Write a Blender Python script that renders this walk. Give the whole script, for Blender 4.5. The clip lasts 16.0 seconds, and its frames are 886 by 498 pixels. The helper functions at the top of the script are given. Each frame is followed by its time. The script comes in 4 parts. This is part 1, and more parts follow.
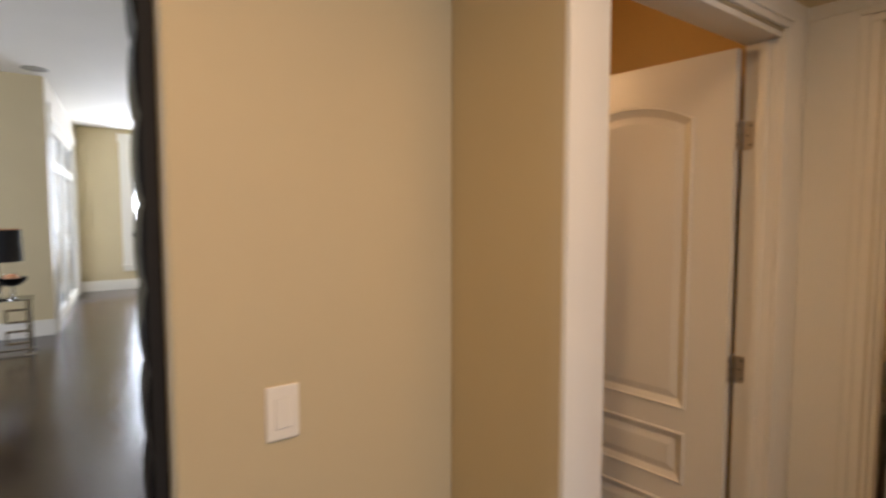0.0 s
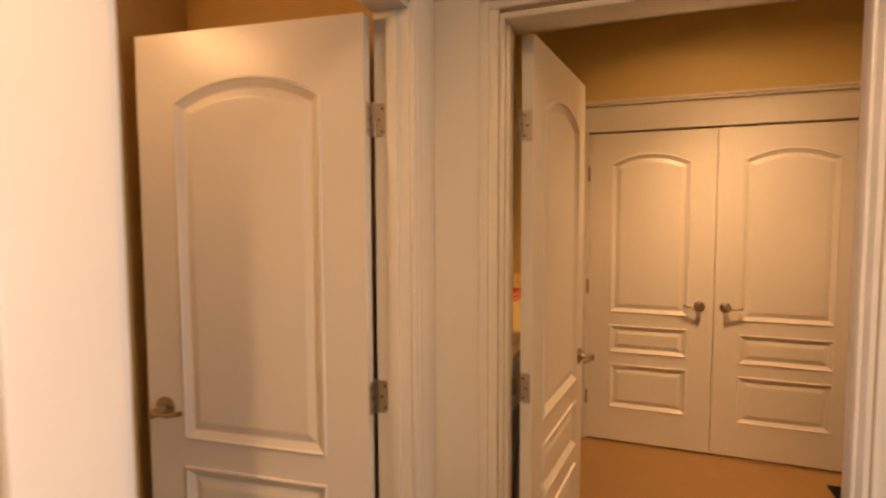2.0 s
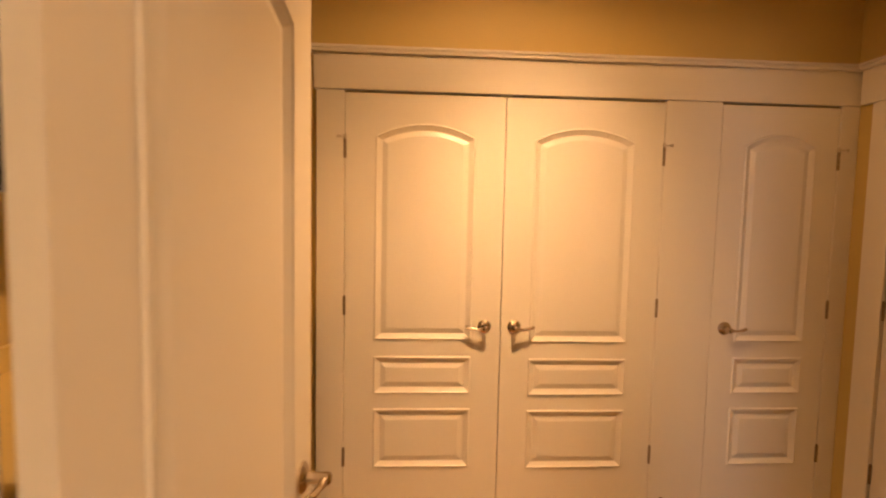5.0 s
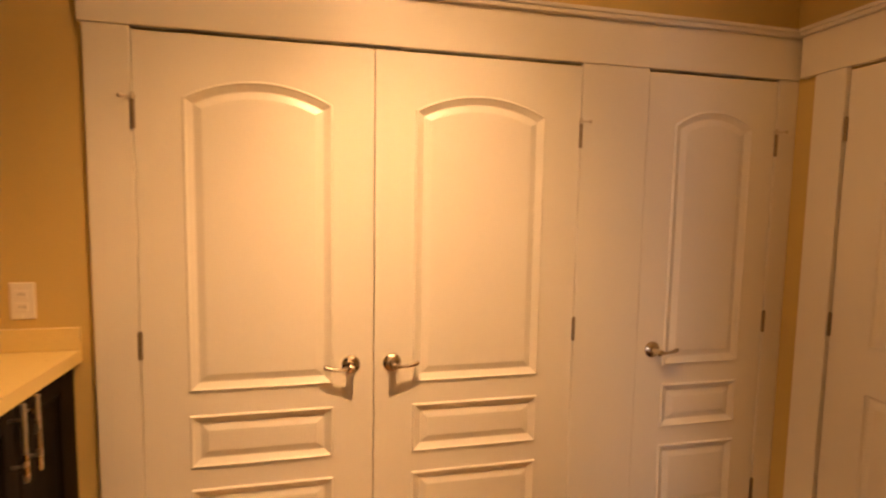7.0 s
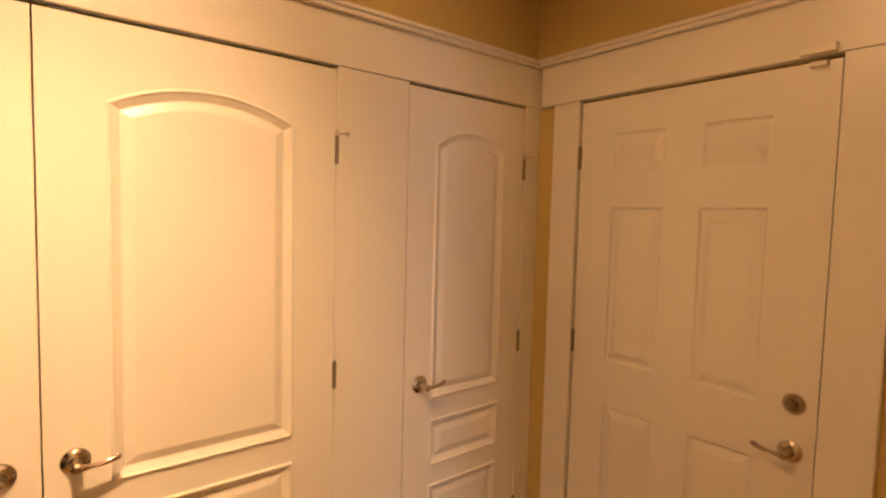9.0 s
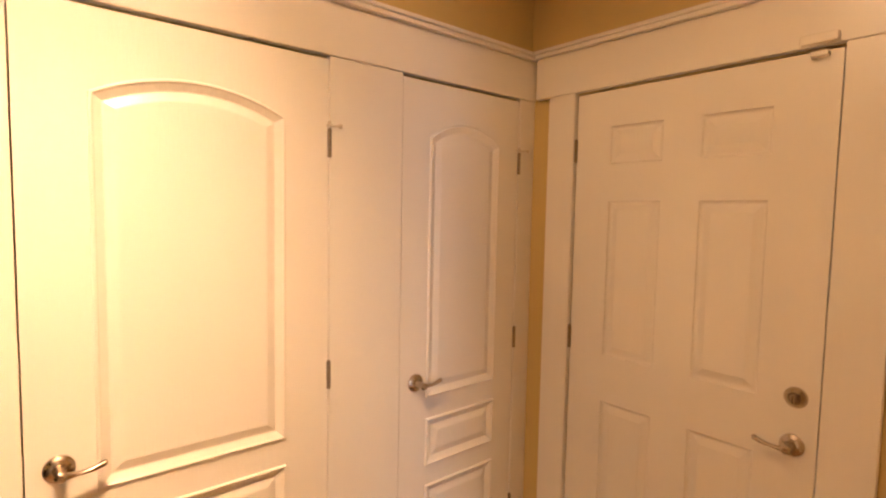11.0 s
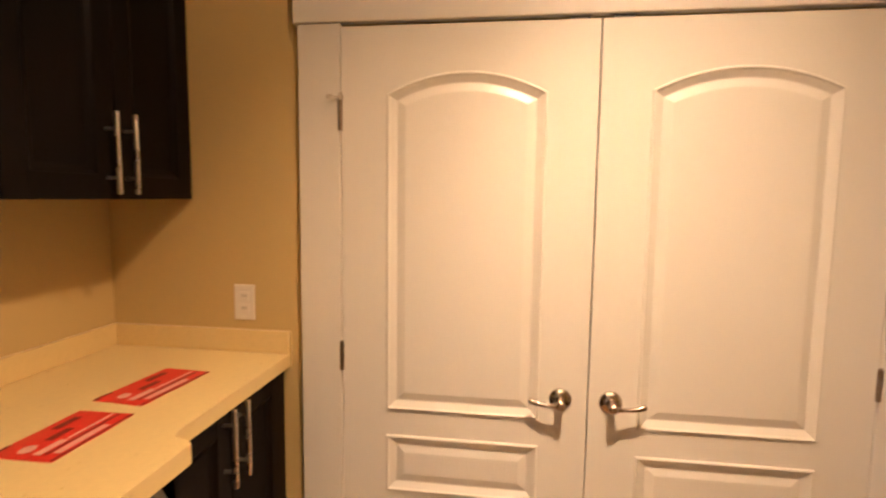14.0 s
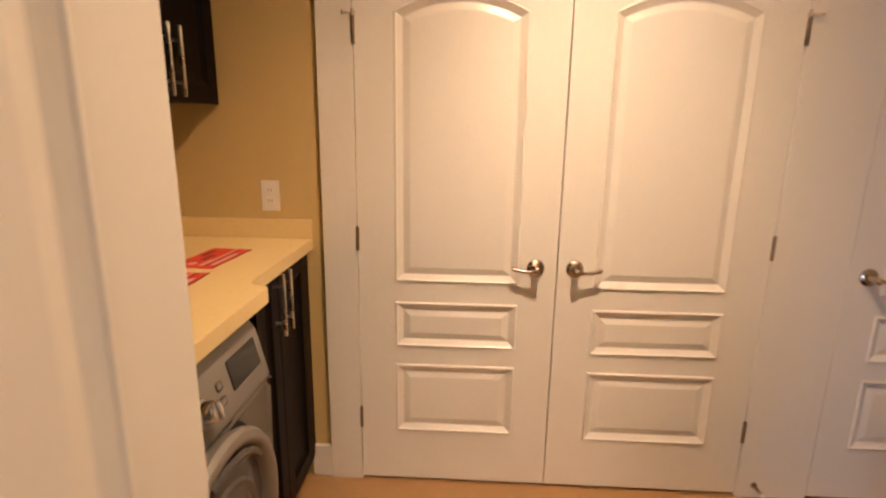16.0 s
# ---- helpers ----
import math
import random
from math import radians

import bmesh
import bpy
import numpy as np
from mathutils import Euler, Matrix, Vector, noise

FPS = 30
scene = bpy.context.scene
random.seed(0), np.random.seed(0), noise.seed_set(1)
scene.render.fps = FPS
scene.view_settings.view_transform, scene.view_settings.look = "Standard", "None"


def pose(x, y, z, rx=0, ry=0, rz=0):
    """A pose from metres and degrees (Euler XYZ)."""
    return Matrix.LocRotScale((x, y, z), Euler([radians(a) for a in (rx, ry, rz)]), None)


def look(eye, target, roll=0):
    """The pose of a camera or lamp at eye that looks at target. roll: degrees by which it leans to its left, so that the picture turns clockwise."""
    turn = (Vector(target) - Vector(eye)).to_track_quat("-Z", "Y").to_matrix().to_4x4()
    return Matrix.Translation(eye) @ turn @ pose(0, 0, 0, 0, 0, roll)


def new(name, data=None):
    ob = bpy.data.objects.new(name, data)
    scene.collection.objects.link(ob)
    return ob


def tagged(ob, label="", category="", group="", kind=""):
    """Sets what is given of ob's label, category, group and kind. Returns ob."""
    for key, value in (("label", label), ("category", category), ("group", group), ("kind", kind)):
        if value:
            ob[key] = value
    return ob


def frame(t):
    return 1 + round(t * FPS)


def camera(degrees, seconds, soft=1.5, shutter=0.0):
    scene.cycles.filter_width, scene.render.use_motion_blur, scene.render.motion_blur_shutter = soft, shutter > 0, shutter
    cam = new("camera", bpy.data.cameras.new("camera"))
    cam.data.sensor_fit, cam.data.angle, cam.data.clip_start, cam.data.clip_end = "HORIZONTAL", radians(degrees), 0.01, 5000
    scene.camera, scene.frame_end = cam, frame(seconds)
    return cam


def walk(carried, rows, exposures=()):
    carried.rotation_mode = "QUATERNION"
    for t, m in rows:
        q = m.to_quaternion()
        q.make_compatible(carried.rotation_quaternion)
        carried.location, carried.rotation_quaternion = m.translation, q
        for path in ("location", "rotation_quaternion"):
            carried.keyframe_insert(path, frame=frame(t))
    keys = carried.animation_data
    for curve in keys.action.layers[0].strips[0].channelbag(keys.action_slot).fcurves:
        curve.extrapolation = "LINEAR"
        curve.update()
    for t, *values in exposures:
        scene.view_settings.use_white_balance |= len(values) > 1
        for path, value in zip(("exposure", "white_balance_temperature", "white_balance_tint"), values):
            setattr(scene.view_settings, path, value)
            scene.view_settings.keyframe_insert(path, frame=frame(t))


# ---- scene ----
cam = camera(80.5, 16.0, soft=2.2, shutter=0.5)
PATH = [
    (0, (-4.07, 0.299, 1.52), (-2.9, 1.914, 1.386), 0.0),
    (0.5, (-3.938, 0.345, 1.512), (-2.5, 1.733, 1.389), -0.4),
    (1, (-3.824, 0.356, 1.509), (-2.218, 1.543, 1.394), -0.6),
    (1.5, (-3.702, 0.389, 1.501), (-1.95, 1.348, 1.394), -0.2),
    (2, (-3.575, 0.432, 1.515), (-1.708, 1.136, 1.384), -0.2),
    (2.5, (-3.435, 0.456, 1.515), (-1.523, 1.02, 1.353), 0.1),
    (3, (-3.256, 0.474, 1.516), (-1.308, 0.896, 1.34), 0.2),
    (3.5, (-3.077, 0.472, 1.512), (-1.103, 0.733, 1.327), 0.1),
    (4, (-2.871, 0.467, 1.508), (-0.882, 0.575, 1.328), 0.8),
    (6.5, (-1.987, 0.267, 1.491), (-0.024, -0.082, 1.338), 0.6),
    (7, (-1.837, 0.176, 1.516), (0.104, -0.271, 1.34), 1.0),
    (7.5, (-1.702, 0.129, 1.536), (0.177, -0.534, 1.364), 1.6),
    (8, (-1.587, 0.085, 1.554), (0.151, -0.895, 1.412), 2.1),
    (8.5, (-1.56, 0.021, 1.576), (0.029, -1.187, 1.454), 1.8),
    (11, (-1.502, 0.02, 1.566), (0.023, -1.266, 1.426), 1.1),
    (11.5, (-1.48, 0.078, 1.542), (0.181, -1.024, 1.375), 1.2),
    (12, (-1.461, 0.129, 1.522), (0.323, -0.754, 1.332), 0.9),
    (12.5, (-1.465, 0.155, 1.511), (0.427, -0.462, 1.341), 0.7),
    (13, (-1.487, 0.176, 1.522), (0.487, -0.104, 1.367), 0.4),
    (13.5, (-1.508, 0.203, 1.531), (0.485, 0.206, 1.369), 0.5),
    (14, (-1.544, 0.221, 1.534), (0.428, 0.498, 1.338), 0.7),
    (14.5, (-1.602, 0.251, 1.509), (0.352, 0.608, 1.273), 0.8),
    (15, (-1.69, 0.292, 1.486), (0.265, 0.56, 1.15), 0.8),
    (15.5, (-1.783, 0.311, 1.458), (0.164, 0.497, 1.04), 0.8),
    (16, (-1.915, 0.331, 1.453), (0.03, 0.431, 0.997), 0.8),
]
EXPOSURES = [(0, -0.34, 6000, 16), (1.0, -0.12, 6350, 21), (2.0, 0.2, 7000, 25), (3.5, 0.66, 7200, 25), (7.0, 0.70, 7300, 25), (8.5, 0.84, 6800, 21), (10.8, 1.4, 5780, 20), (11.5, 1.32, 5580, 21), (13.0, 0.93, 5340, 19), (14.5, 0.84, 5100, 18), (16.0, 0.8, 4950, 17)]
walk(cam, [(t, look(eye, target, roll)) for t, eye, target, roll in PATH], EXPOSURES)

# ---------------------------------------------------------------- world and light
world = bpy.data.worlds.new("world")
scene.world = world
world.use_nodes = True
wn = world.node_tree.nodes
sky = wn.new("ShaderNodeTexSky")
sky.sky_type = "NISHITA"
sky.sun_disc = False
sky.sun_elevation, sky.sun_rotation = radians(50), radians(200)
wn["Background"].inputs["Strength"].default_value = 0.12
world.node_tree.links.new(sky.outputs["Color"], wn["Background"].inputs["Color"])

sun = new("sun", bpy.data.lights.new("sun", "SUN"))
sun.data.energy, sun.data.angle, sun.data.color = 3.0, radians(0.6), (1.0, 0.95, 0.86)
sun.matrix_world = look((0, 0, 30), (6, 16, 0))


def daylight_area(name, eye, target, w, h, watts):
    ob = new(name, bpy.data.lights.new(name, "AREA"))
    ob.data.shape, ob.data.size, ob.data.size_y = "RECTANGLE", w, h
    ob.data.energy, ob.data.color = watts, (0.90, 0.95, 1.0)
    ob.matrix_world = look(eye, target)


daylight_area("window_daylight", (-2.4, 12.75, 1.75), (-2.4, 6, 1.4), 1.05, 2.3, 220)
daylight_area("patio_daylight", (-4.35, 10.5, 1.4), (-1, 10.3, 1.2), 2.4, 2.2, 60)
# unseen sources: south daylight assumed, west fill added to brighten the living room
daylight_area("unseen_south_daylight", (-3.75, -2.98, 1.5), (-3.7, 1.4, 1.3), 1.0, 2.2, 50)
daylight_area("living_west_fill", (-8.98, 5.2, 1.5), (-4, 6.2, 1.2), 3.0, 2.2, 250)

WARM = (1.0, 0.58, 0.24)
HALL_WARM = (1.0, 0.61, 0.28)


def down_lamp(place, watts, spread, blend, aim=None, colour=WARM, radius=0.045):
    ob = new("downlight_beam", bpy.data.lights.new("downlight_beam", "SPOT"))
    ob.data.energy, ob.data.spot_size, ob.data.spot_blend = watts, radians(spread), blend
    ob.data.color, ob.data.shadow_soft_size = colour, radius
    ob.matrix_world = look(place, aim or (place[0], place[1] + 0.0001, 0))


LAUNDRY_LAMP = (-0.94, -0.01, 2.70)
# both hall lamps are unseen, added and placed to brighten the hall walls
HALL_LAMP_UNSEEN = (-3.05, 0.12, 2.69)
HALL_FILL_WEST = (-4.35, 0.25, 2.69)
down_lamp(LAUNDRY_LAMP, 93, 101, 1.0, (-0.56, 0.47, 0.0))
down_lamp(LAUNDRY_LAMP, 22, 172, 0.35)
down_lamp(LAUNDRY_LAMP, 50, 70, 1.0, (0.0, -0.30, 1.06), colour=HALL_WARM)
down_lamp(HALL_LAMP_UNSEEN, 50, 160, 0.8, colour=WARM, radius=0.18)
down_lamp(HALL_FILL_WEST, 98, 160, 0.8, colour=HALL_WARM)
# hidden area lamp added to light the powder room's door and east wall
powder_fill = new("powder_room_fill", bpy.data.lights.new("powder_room_fill", "AREA"))
powder_fill.data.shape, powder_fill.data.size, powder_fill.data.size_y = "RECTANGLE", 0.45, 0.10
powder_fill.data.energy, powder_fill.data.color = 4.0, WARM
powder_fill.matrix_world = look((-2.95, 1.86, 2.15), (-2.80, 1.2, 1.9))


# ---------------------------------------------------------------- materials
def mat(name, colour, rough=0.5, metal=0.0, vary=0.06, scale=6.0, bump=0.0, bump_scale=200.0, spec=0.5, coat=0.0, stretch=(1, 1, 1)):
    m = bpy.data.materials.new(name)
    m.use_nodes = True
    nt = m.node_tree
    b = nt.nodes["Principled BSDF"]
    b.inputs["Roughness"].default_value = rough
    b.inputs["Metallic"].default_value = metal
    b.inputs["Specular IOR Level"].default_value = spec
    b.inputs["Coat Weight"].default_value = coat
    tc = nt.nodes.new("ShaderNodeTexCoord")
    mp = nt.nodes.new("ShaderNodeMapping")
    mp.inputs["Scale"].default_value = stretch
    nt.links.new(tc.outputs["Object"], mp.inputs["Vector"])
    big = nt.nodes.new("ShaderNodeTexNoise")
    big.inputs["Scale"].default_value, big.inputs["Detail"].default_value = scale, 6
    nt.links.new(mp.outputs["Vector"], big.inputs["Vector"])
    ramp = nt.nodes.new("ShaderNodeMix")
    ramp.data_type = "RGBA"
    lo = tuple(max(0, c * (1 - vary)) for c in colour)
    hi = tuple(min(1, c * (1 + vary)) for c in colour)
    ramp.inputs["A"].default_value, ramp.inputs["B"].default_value = (*lo, 1), (*hi, 1)
    nt.links.new(big.outputs["Fac"], ramp.inputs["Factor"])
    nt.links.new(ramp.outputs["Result"], b.inputs["Base Color"])
    mr = nt.nodes.new("ShaderNodeMapRange")
    mr.inputs["To Min"].default_value, mr.inputs["To Max"].default_value = max(0.02, rough - 0.06), min(1, rough + 0.06)
    nt.links.new(big.outputs["Fac"], mr.inputs["Value"])
    nt.links.new(mr.outputs["Result"], b.inputs["Roughness"])
    if bump:
        fine = nt.nodes.new("ShaderNodeTexNoise")
        fine.inputs["Scale"].default_value, fine.inputs["Detail"].default_value = bump_scale, 3
        nt.links.new(mp.outputs["Vector"], fine.inputs["Vector"])
        bp = nt.nodes.new("ShaderNodeBump")
        bp.inputs["Strength"].default_value, bp.inputs["Distance"].default_value = bump, 0.002
        nt.links.new(fine.outputs["Fac"], bp.inputs["Height"])
        nt.links.new(bp.outputs["Normal"], b.inputs["Normal"])
    return m


def plank_floor():
    m = mat("dark_hardwood", (0.035, 0.02, 0.013), 0.17, vary=0.35, scale=3, bump=0.15, bump_scale=40, stretch=(12, 1, 1))
    return m


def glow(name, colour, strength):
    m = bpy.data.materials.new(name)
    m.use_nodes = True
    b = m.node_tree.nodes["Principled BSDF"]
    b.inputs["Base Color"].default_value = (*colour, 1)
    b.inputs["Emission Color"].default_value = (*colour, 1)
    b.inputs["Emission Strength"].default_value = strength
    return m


def glass(name, tint=(0.95, 0.98, 0.97)):
    m = bpy.data.materials.new(name)
    m.use_nodes = True
    b = m.node_tree.nodes["Principled BSDF"]
    b.inputs["Base Color"].default_value = (*tint, 1)
    b.inputs["Roughness"].default_value = 0.02
    b.inputs["Transmission Weight"].default_value = 1.0
    b.inputs["IOR"].default_value = 1.45
    return m


PAINT = mat("white_trim_paint", (0.765, 0.735, 0.662), 0.32, vary=0.03, scale=5, bump=0.12, bump_scale=90, stretch=(1, 1, 0.35))
DOOR = mat("white_door_paint", (0.765, 0.735, 0.662), 0.31, vary=0.03, scale=4, bump=0.14, bump_scale=160, stretch=(1, 1, 0.12))
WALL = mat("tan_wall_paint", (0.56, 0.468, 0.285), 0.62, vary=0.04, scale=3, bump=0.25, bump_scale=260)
CEIL = mat("ceiling_paint", (0.82, 0.79, 0.72), 0.8, vary=0.03, scale=2, bump=0.3, bump_scale=220)
# laundry walls: the tan paint with warm lamplight put into its colour
WALL_WARM_LIT = mat("tan_wall_paint_warm_lit", (0.595, 0.455, 0.18), 0.62, vary=0.04, scale=3, bump=0.25, bump_scale=260)
# powder room: tan paint made amber to hold the glow of warm light
WALL_AMBER_LIT = mat("tan_wall_paint_amber_lit", (0.56, 0.37, 0.13), 0.6, vary=0.05, scale=3, bump=0.25, bump_scale=260)
VINYL = mat("tan_floor_tile", (0.36, 0.21, 0.08), 0.36, vary=0.12, scale=9, bump=0.15, bump_scale=60)
WOOD = plank_floor()
ESPRESSO = mat("espresso_cabinet", (0.006, 0.0042, 0.0035), 0.42, vary=0.35, scale=4, bump=0.1, bump_scale=50, stretch=(14, 14, 1), spec=0.08)
QUARTZ = mat("cream_quartz", (0.77, 0.61, 0.262), 0.3, vary=0.06, scale=60, bump=0.03, bump_scale=300)
NICKEL = mat("brushed_nickel", (0.50, 0.43, 0.34), 0.24, 1.0, vary=0.08, scale=30, bump=0.05, bump_scale=300, stretch=(1, 1, 8))
HINGE = mat("satin_nickel", (0.62, 0.56, 0.47), 0.42, 1.0, vary=0.12, scale=40, bump=0.08, bump_scale=200)
BRONZED = mat("aged_nickel", (0.30, 0.24, 0.175), 0.36, 1.0, vary=0.12, scale=40, bump=0.08, bump_scale=200)
STEEL = mat("steel_bar", (0.66, 0.64, 0.60), 0.28, 1.0, vary=0.05, scale=20)
CHROME = mat("chrome", (0.75, 0.75, 0.74), 0.08, 1.0, vary=0.03, scale=10)
SILVER = mat("silver_enamel", (0.25, 0.238, 0.215), 0.36, 0.35, vary=0.04, scale=8, bump=0.03, bump_scale=120)
DARKGLASS = mat("dark_glass", (0.02, 0.02, 0.022), 0.06, vary=0.2, scale=3)
SMOKED = mat("smoky_plastic", (0.075, 0.07, 0.068), 0.2, vary=0.08, scale=5)
GREYDARK = mat("dark_grey_plastic", (0.09, 0.085, 0.08), 0.4, vary=0.1, scale=8)
BLACK = mat("gap_black", (0.01, 0.009, 0.008), 0.8, vary=0.2, scale=20)
TOWEL = mat("black_towel", (0.012, 0.011, 0.011), 0.95, vary=0.4, scale=60, bump=1.0, bump_scale=500, spec=0.1)
RED = mat("red_paper", (0.68, 0.032, 0.010), 0.45, vary=0.06, scale=20)
DARKRED = mat("dark_red_print", (0.20, 0.012, 0.012), 0.45, vary=0.1, scale=20)
PINK = mat("pale_print", (0.80, 0.42, 0.34), 0.45, vary=0.1, scale=30)
PLASTIC = mat("ivory_plastic", (0.80, 0.76, 0.67), 0.3, vary=0.02, scale=20)
MATRUG = mat("black_rug", (0.012, 0.012, 0.013), 0.95, vary=0.4, scale=120, bump=1.0, bump_scale=700, spec=0.1)
GLOSSBLACK = mat("gloss_black_lacquer", (0.006, 0.005, 0.005), 0.30, vary=0.2, scale=4, spec=0.05)
SHADE = mat("black_fabric", (0.013, 0.014, 0.018), 0.8, vary=0.3, scale=150, bump=0.6, bump_scale=600)
ORANGE = mat("orange_ceramic", (0.55, 0.26, 0.13), 0.25, vary=0.1, scale=8)
GLASS = glass("window_glass")
TABLEGLASS = glass("smoked_glass", (0.25, 0.27, 0.27))
LENS = glow("lamp_lens", (1.0, 0.72, 0.40), 6.0)
# emits by itself, for the sheet that stands in for the bright outdoors
BACKDROP_GLOW = glow("backdrop_white_glow", (0.92, 0.96, 1.0), 3.0)


# ---------------------------------------------------------------- mesh helpers
def add_box(bm, a, b, bevel=0.0, seg=1):
    x0, x1 = sorted((a[0], b[0]))
    y0, y1 = sorted((a[1], b[1]))
    z0, z1 = sorted((a[2], b[2]))
    vs = [bm.verts.new(p) for p in ((x0, y0, z0), (x1, y0, z0), (x1, y1, z0), (x0, y1, z0), (x0, y0, z1), (x1, y0, z1), (x1, y1, z1), (x0, y1, z1))]
    fs = [bm.faces.new([vs[i] for i in f]) for f in ((3, 2, 1, 0), (4, 5, 6, 7), (0, 1, 5, 4), (1, 2, 6, 5), (2, 3, 7, 6), (3, 0, 4, 7))]
    if bevel:
        edges = list({e for f in fs for e in f.edges})
        bmesh.ops.bevel(bm, geom=edges, offset=bevel, segments=seg, affect="EDGES", profile=0.5)
    return bm


def box(a, b, bevel=0.0, seg=1):
    return add_box(bmesh.new(), a, b, bevel, seg)


def add_cyl(bm, p, q, r, r2=None, n=20, bevel=0.0):
    p, q = Vector(p), Vector(q)
    m = Matrix.Translation((p + q) / 2) @ (q - p).to_track_quat("Z", "Y").to_matrix().to_4x4()
    geo = bmesh.ops.create_cone(bm, cap_ends=True, segments=n, radius1=r, radius2=r if r2 is None else r2, depth=(q - p).length, matrix=m)
    if bevel:
        caps = [e for e in {e for v in geo["verts"] for e in v.link_edges} if sum(len(f.verts) > 4 for f in e.link_faces) == 1]
        bmesh.ops.bevel(bm, geom=caps, offset=bevel, segments=2, affect="EDGES", profile=0.5)
    return bm


def cyl(p, q, r, r2=None, n=20, bevel=0.0):
    return add_cyl(bmesh.new(), p, q, r, r2, n, bevel)


def tube(points, radii, n=10):
    """A closed tube along points; radii is (across, up) at each point."""
    bm = bmesh.new()
    rings = []
    pts = [Vector(p) for p in points]
    for i, p in enumerate(pts):
        d = (pts[min(i + 1, len(pts) - 1)] - pts[max(i - 1, 0)]).normalized()
        side = Vector((0, 1, 0)) if abs(d.y) < 0.9 else Vector((1, 0, 0))
        u = (side - d * side.dot(d)).normalized()
        v = d.cross(u)
        a, b = radii[i]
        rings.append([bm.verts.new(p + u * a * math.cos(k * math.tau / n) + v * b * math.sin(k * math.tau / n)) for k in range(n)])
    for r0, r1 in zip(rings, rings[1:]):
        for k in range(n):
            bm.faces.new((r0[k], r0[(k + 1) % n], r1[(k + 1) % n], r1[k]))
    bm.faces.new(rings[0][::-1])
    bm.faces.new(rings[-1])
    return bm


def lathe(profile, n=40):
    """Turned about z from (radius, z) pairs."""
    bm = bmesh.new()
    rings = []
    for r, z in profile:
        rings.append([bm.verts.new((r * math.cos(k * math.tau / n), r * math.sin(k * math.tau / n), z)) for k in range(n)])
    for r0, r1 in zip(rings, rings[1:]):
        for k in range(n):
            bm.faces.new((r0[k], r0[(k + 1) % n], r1[(k + 1) % n], r1[k]))
    if profile[0][0] > 1e-4:
        bm.faces.new(rings[0][::-1])
    if profile[-1][0] > 1e-4:
        bm.faces.new(rings[-1])
    bmesh.ops.remove_doubles(bm, verts=bm.verts, dist=1e-6)
    return bm


def link(name, bm, material, smooth=False):
    bmesh.ops.recalc_face_normals(bm, faces=bm.faces)
    me = bpy.data.meshes.new(name)
    bm.to_mesh(me)
    bm.free()
    me.materials.append(material)
    if smooth:
        me.polygons.foreach_set("use_smooth", [True] * len(me.polygons))
        me.set_sharp_from_angle(angle=radians(38))
    return new(name, me)


def part(name, bm, material, parent, label="", smooth=False, m=None):
    ob = link(name, bm, material, smooth)
    ob.parent = parent
    if m is not None:
        ob.matrix_basis = m
    return tagged(ob, label)


def thing(name, m, label, category, group="", kind=""):
    ob = new(name)
    ob.empty_display_size = 0.1
    ob.matrix_world = m
    return tagged(ob, label, category, group, kind)


def structure(name, bm, material, label, category="wall"):
    return tagged(link(name, bm, material), label, category, "", "structure")


def boxes(name, rows, material, label, category="wall", bevel=0.0):
    bm = bmesh.new()
    for a, b in rows:
        add_box(bm, a, b, bevel)
    return structure(name, bm, material, label, category)


# ---------------------------------------------------------------- floors, ceilings, walls
boxes("floor_living", [((-9.1, -3.1, -0.12), (-2.10, 1.06, 0)), ((-9.1, 1.06, -0.12), (-0.9, 12.72, 0))], WOOD, "dark glossy hardwood floor", "floor")
boxes("floor_laundry", [((-2.10, -1.86, -0.12), (0.7, 1.70, 0.002))], VINYL, "warm tan floor with a satin finish", "floor")
boxes("ceiling_laundry", [((-2.15, -1.86, 2.73), (0.7, 1.70, 2.83))], CEIL, "flat off-white ceiling", "ceiling")
# unseen hall ceiling, set low and stretched west to carry the added lamps
boxes("ceiling_hall", [((-5.2, -1.07, 2.73), (-2.15, 1.36, 3.2)), ((-3.29, 1.36, 2.73), (-2.15, 2.02, 3.2))], CEIL, "flat off-white lowered ceiling, unseen", "ceiling")
boxes("ceiling_living", [((-9.1, -3.1, 3.2), (-0.9, 12.72, 3.3))], CEIL, "flat off-white ceiling", "ceiling")

E = 0.02
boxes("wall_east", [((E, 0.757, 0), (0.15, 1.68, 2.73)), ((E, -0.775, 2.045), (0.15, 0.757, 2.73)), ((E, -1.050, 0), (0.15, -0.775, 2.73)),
                    ((E, -1.650, 2.045), (0.15, -1.050, 2.73)), ((E, -1.86, 0), (0.15, -1.650, 2.73))], WALL_WARM_LIT, "tan painted wall with built-in closets")
# unseen; closes the closets so no outside light leaks past the doors
boxes("closet_back", [((0.62, -1.86, 0), (0.70, 1.70, 2.73)), ((0.15, 1.60, 0), (0.62, 1.70, 2.73)), ((0.15, -1.86, 0), (0.62, -1.76, 2.73))], WALL, "unseen closet back and side walls that keep outside light out")
S = -1.745
boxes("wall_south", [((-2.15, S - 0.12, 0), (-1.100, S, 2.73)), ((-1.100, S - 0.12, 2.04), (-0.222, S, 2.73)), ((-0.222, S - 0.12, 0), (E, S, 2.73))], WALL_WARM_LIT, "tan painted wall")
# black box added behind the entry door to stop light leaking through gaps
boxes("entry_light_block", [((-1.3, S - 0.30, -0.1), (0.1, S - 0.24, 2.83)), ((-1.3, S - 0.24, -0.1), (-1.24, S - 0.12, 2.83)), ((0.04, S - 0.24, -0.1), (0.1, S - 0.12, 2.83))], BLACK, "unseen black box that keeps outside light from the entry door gaps")
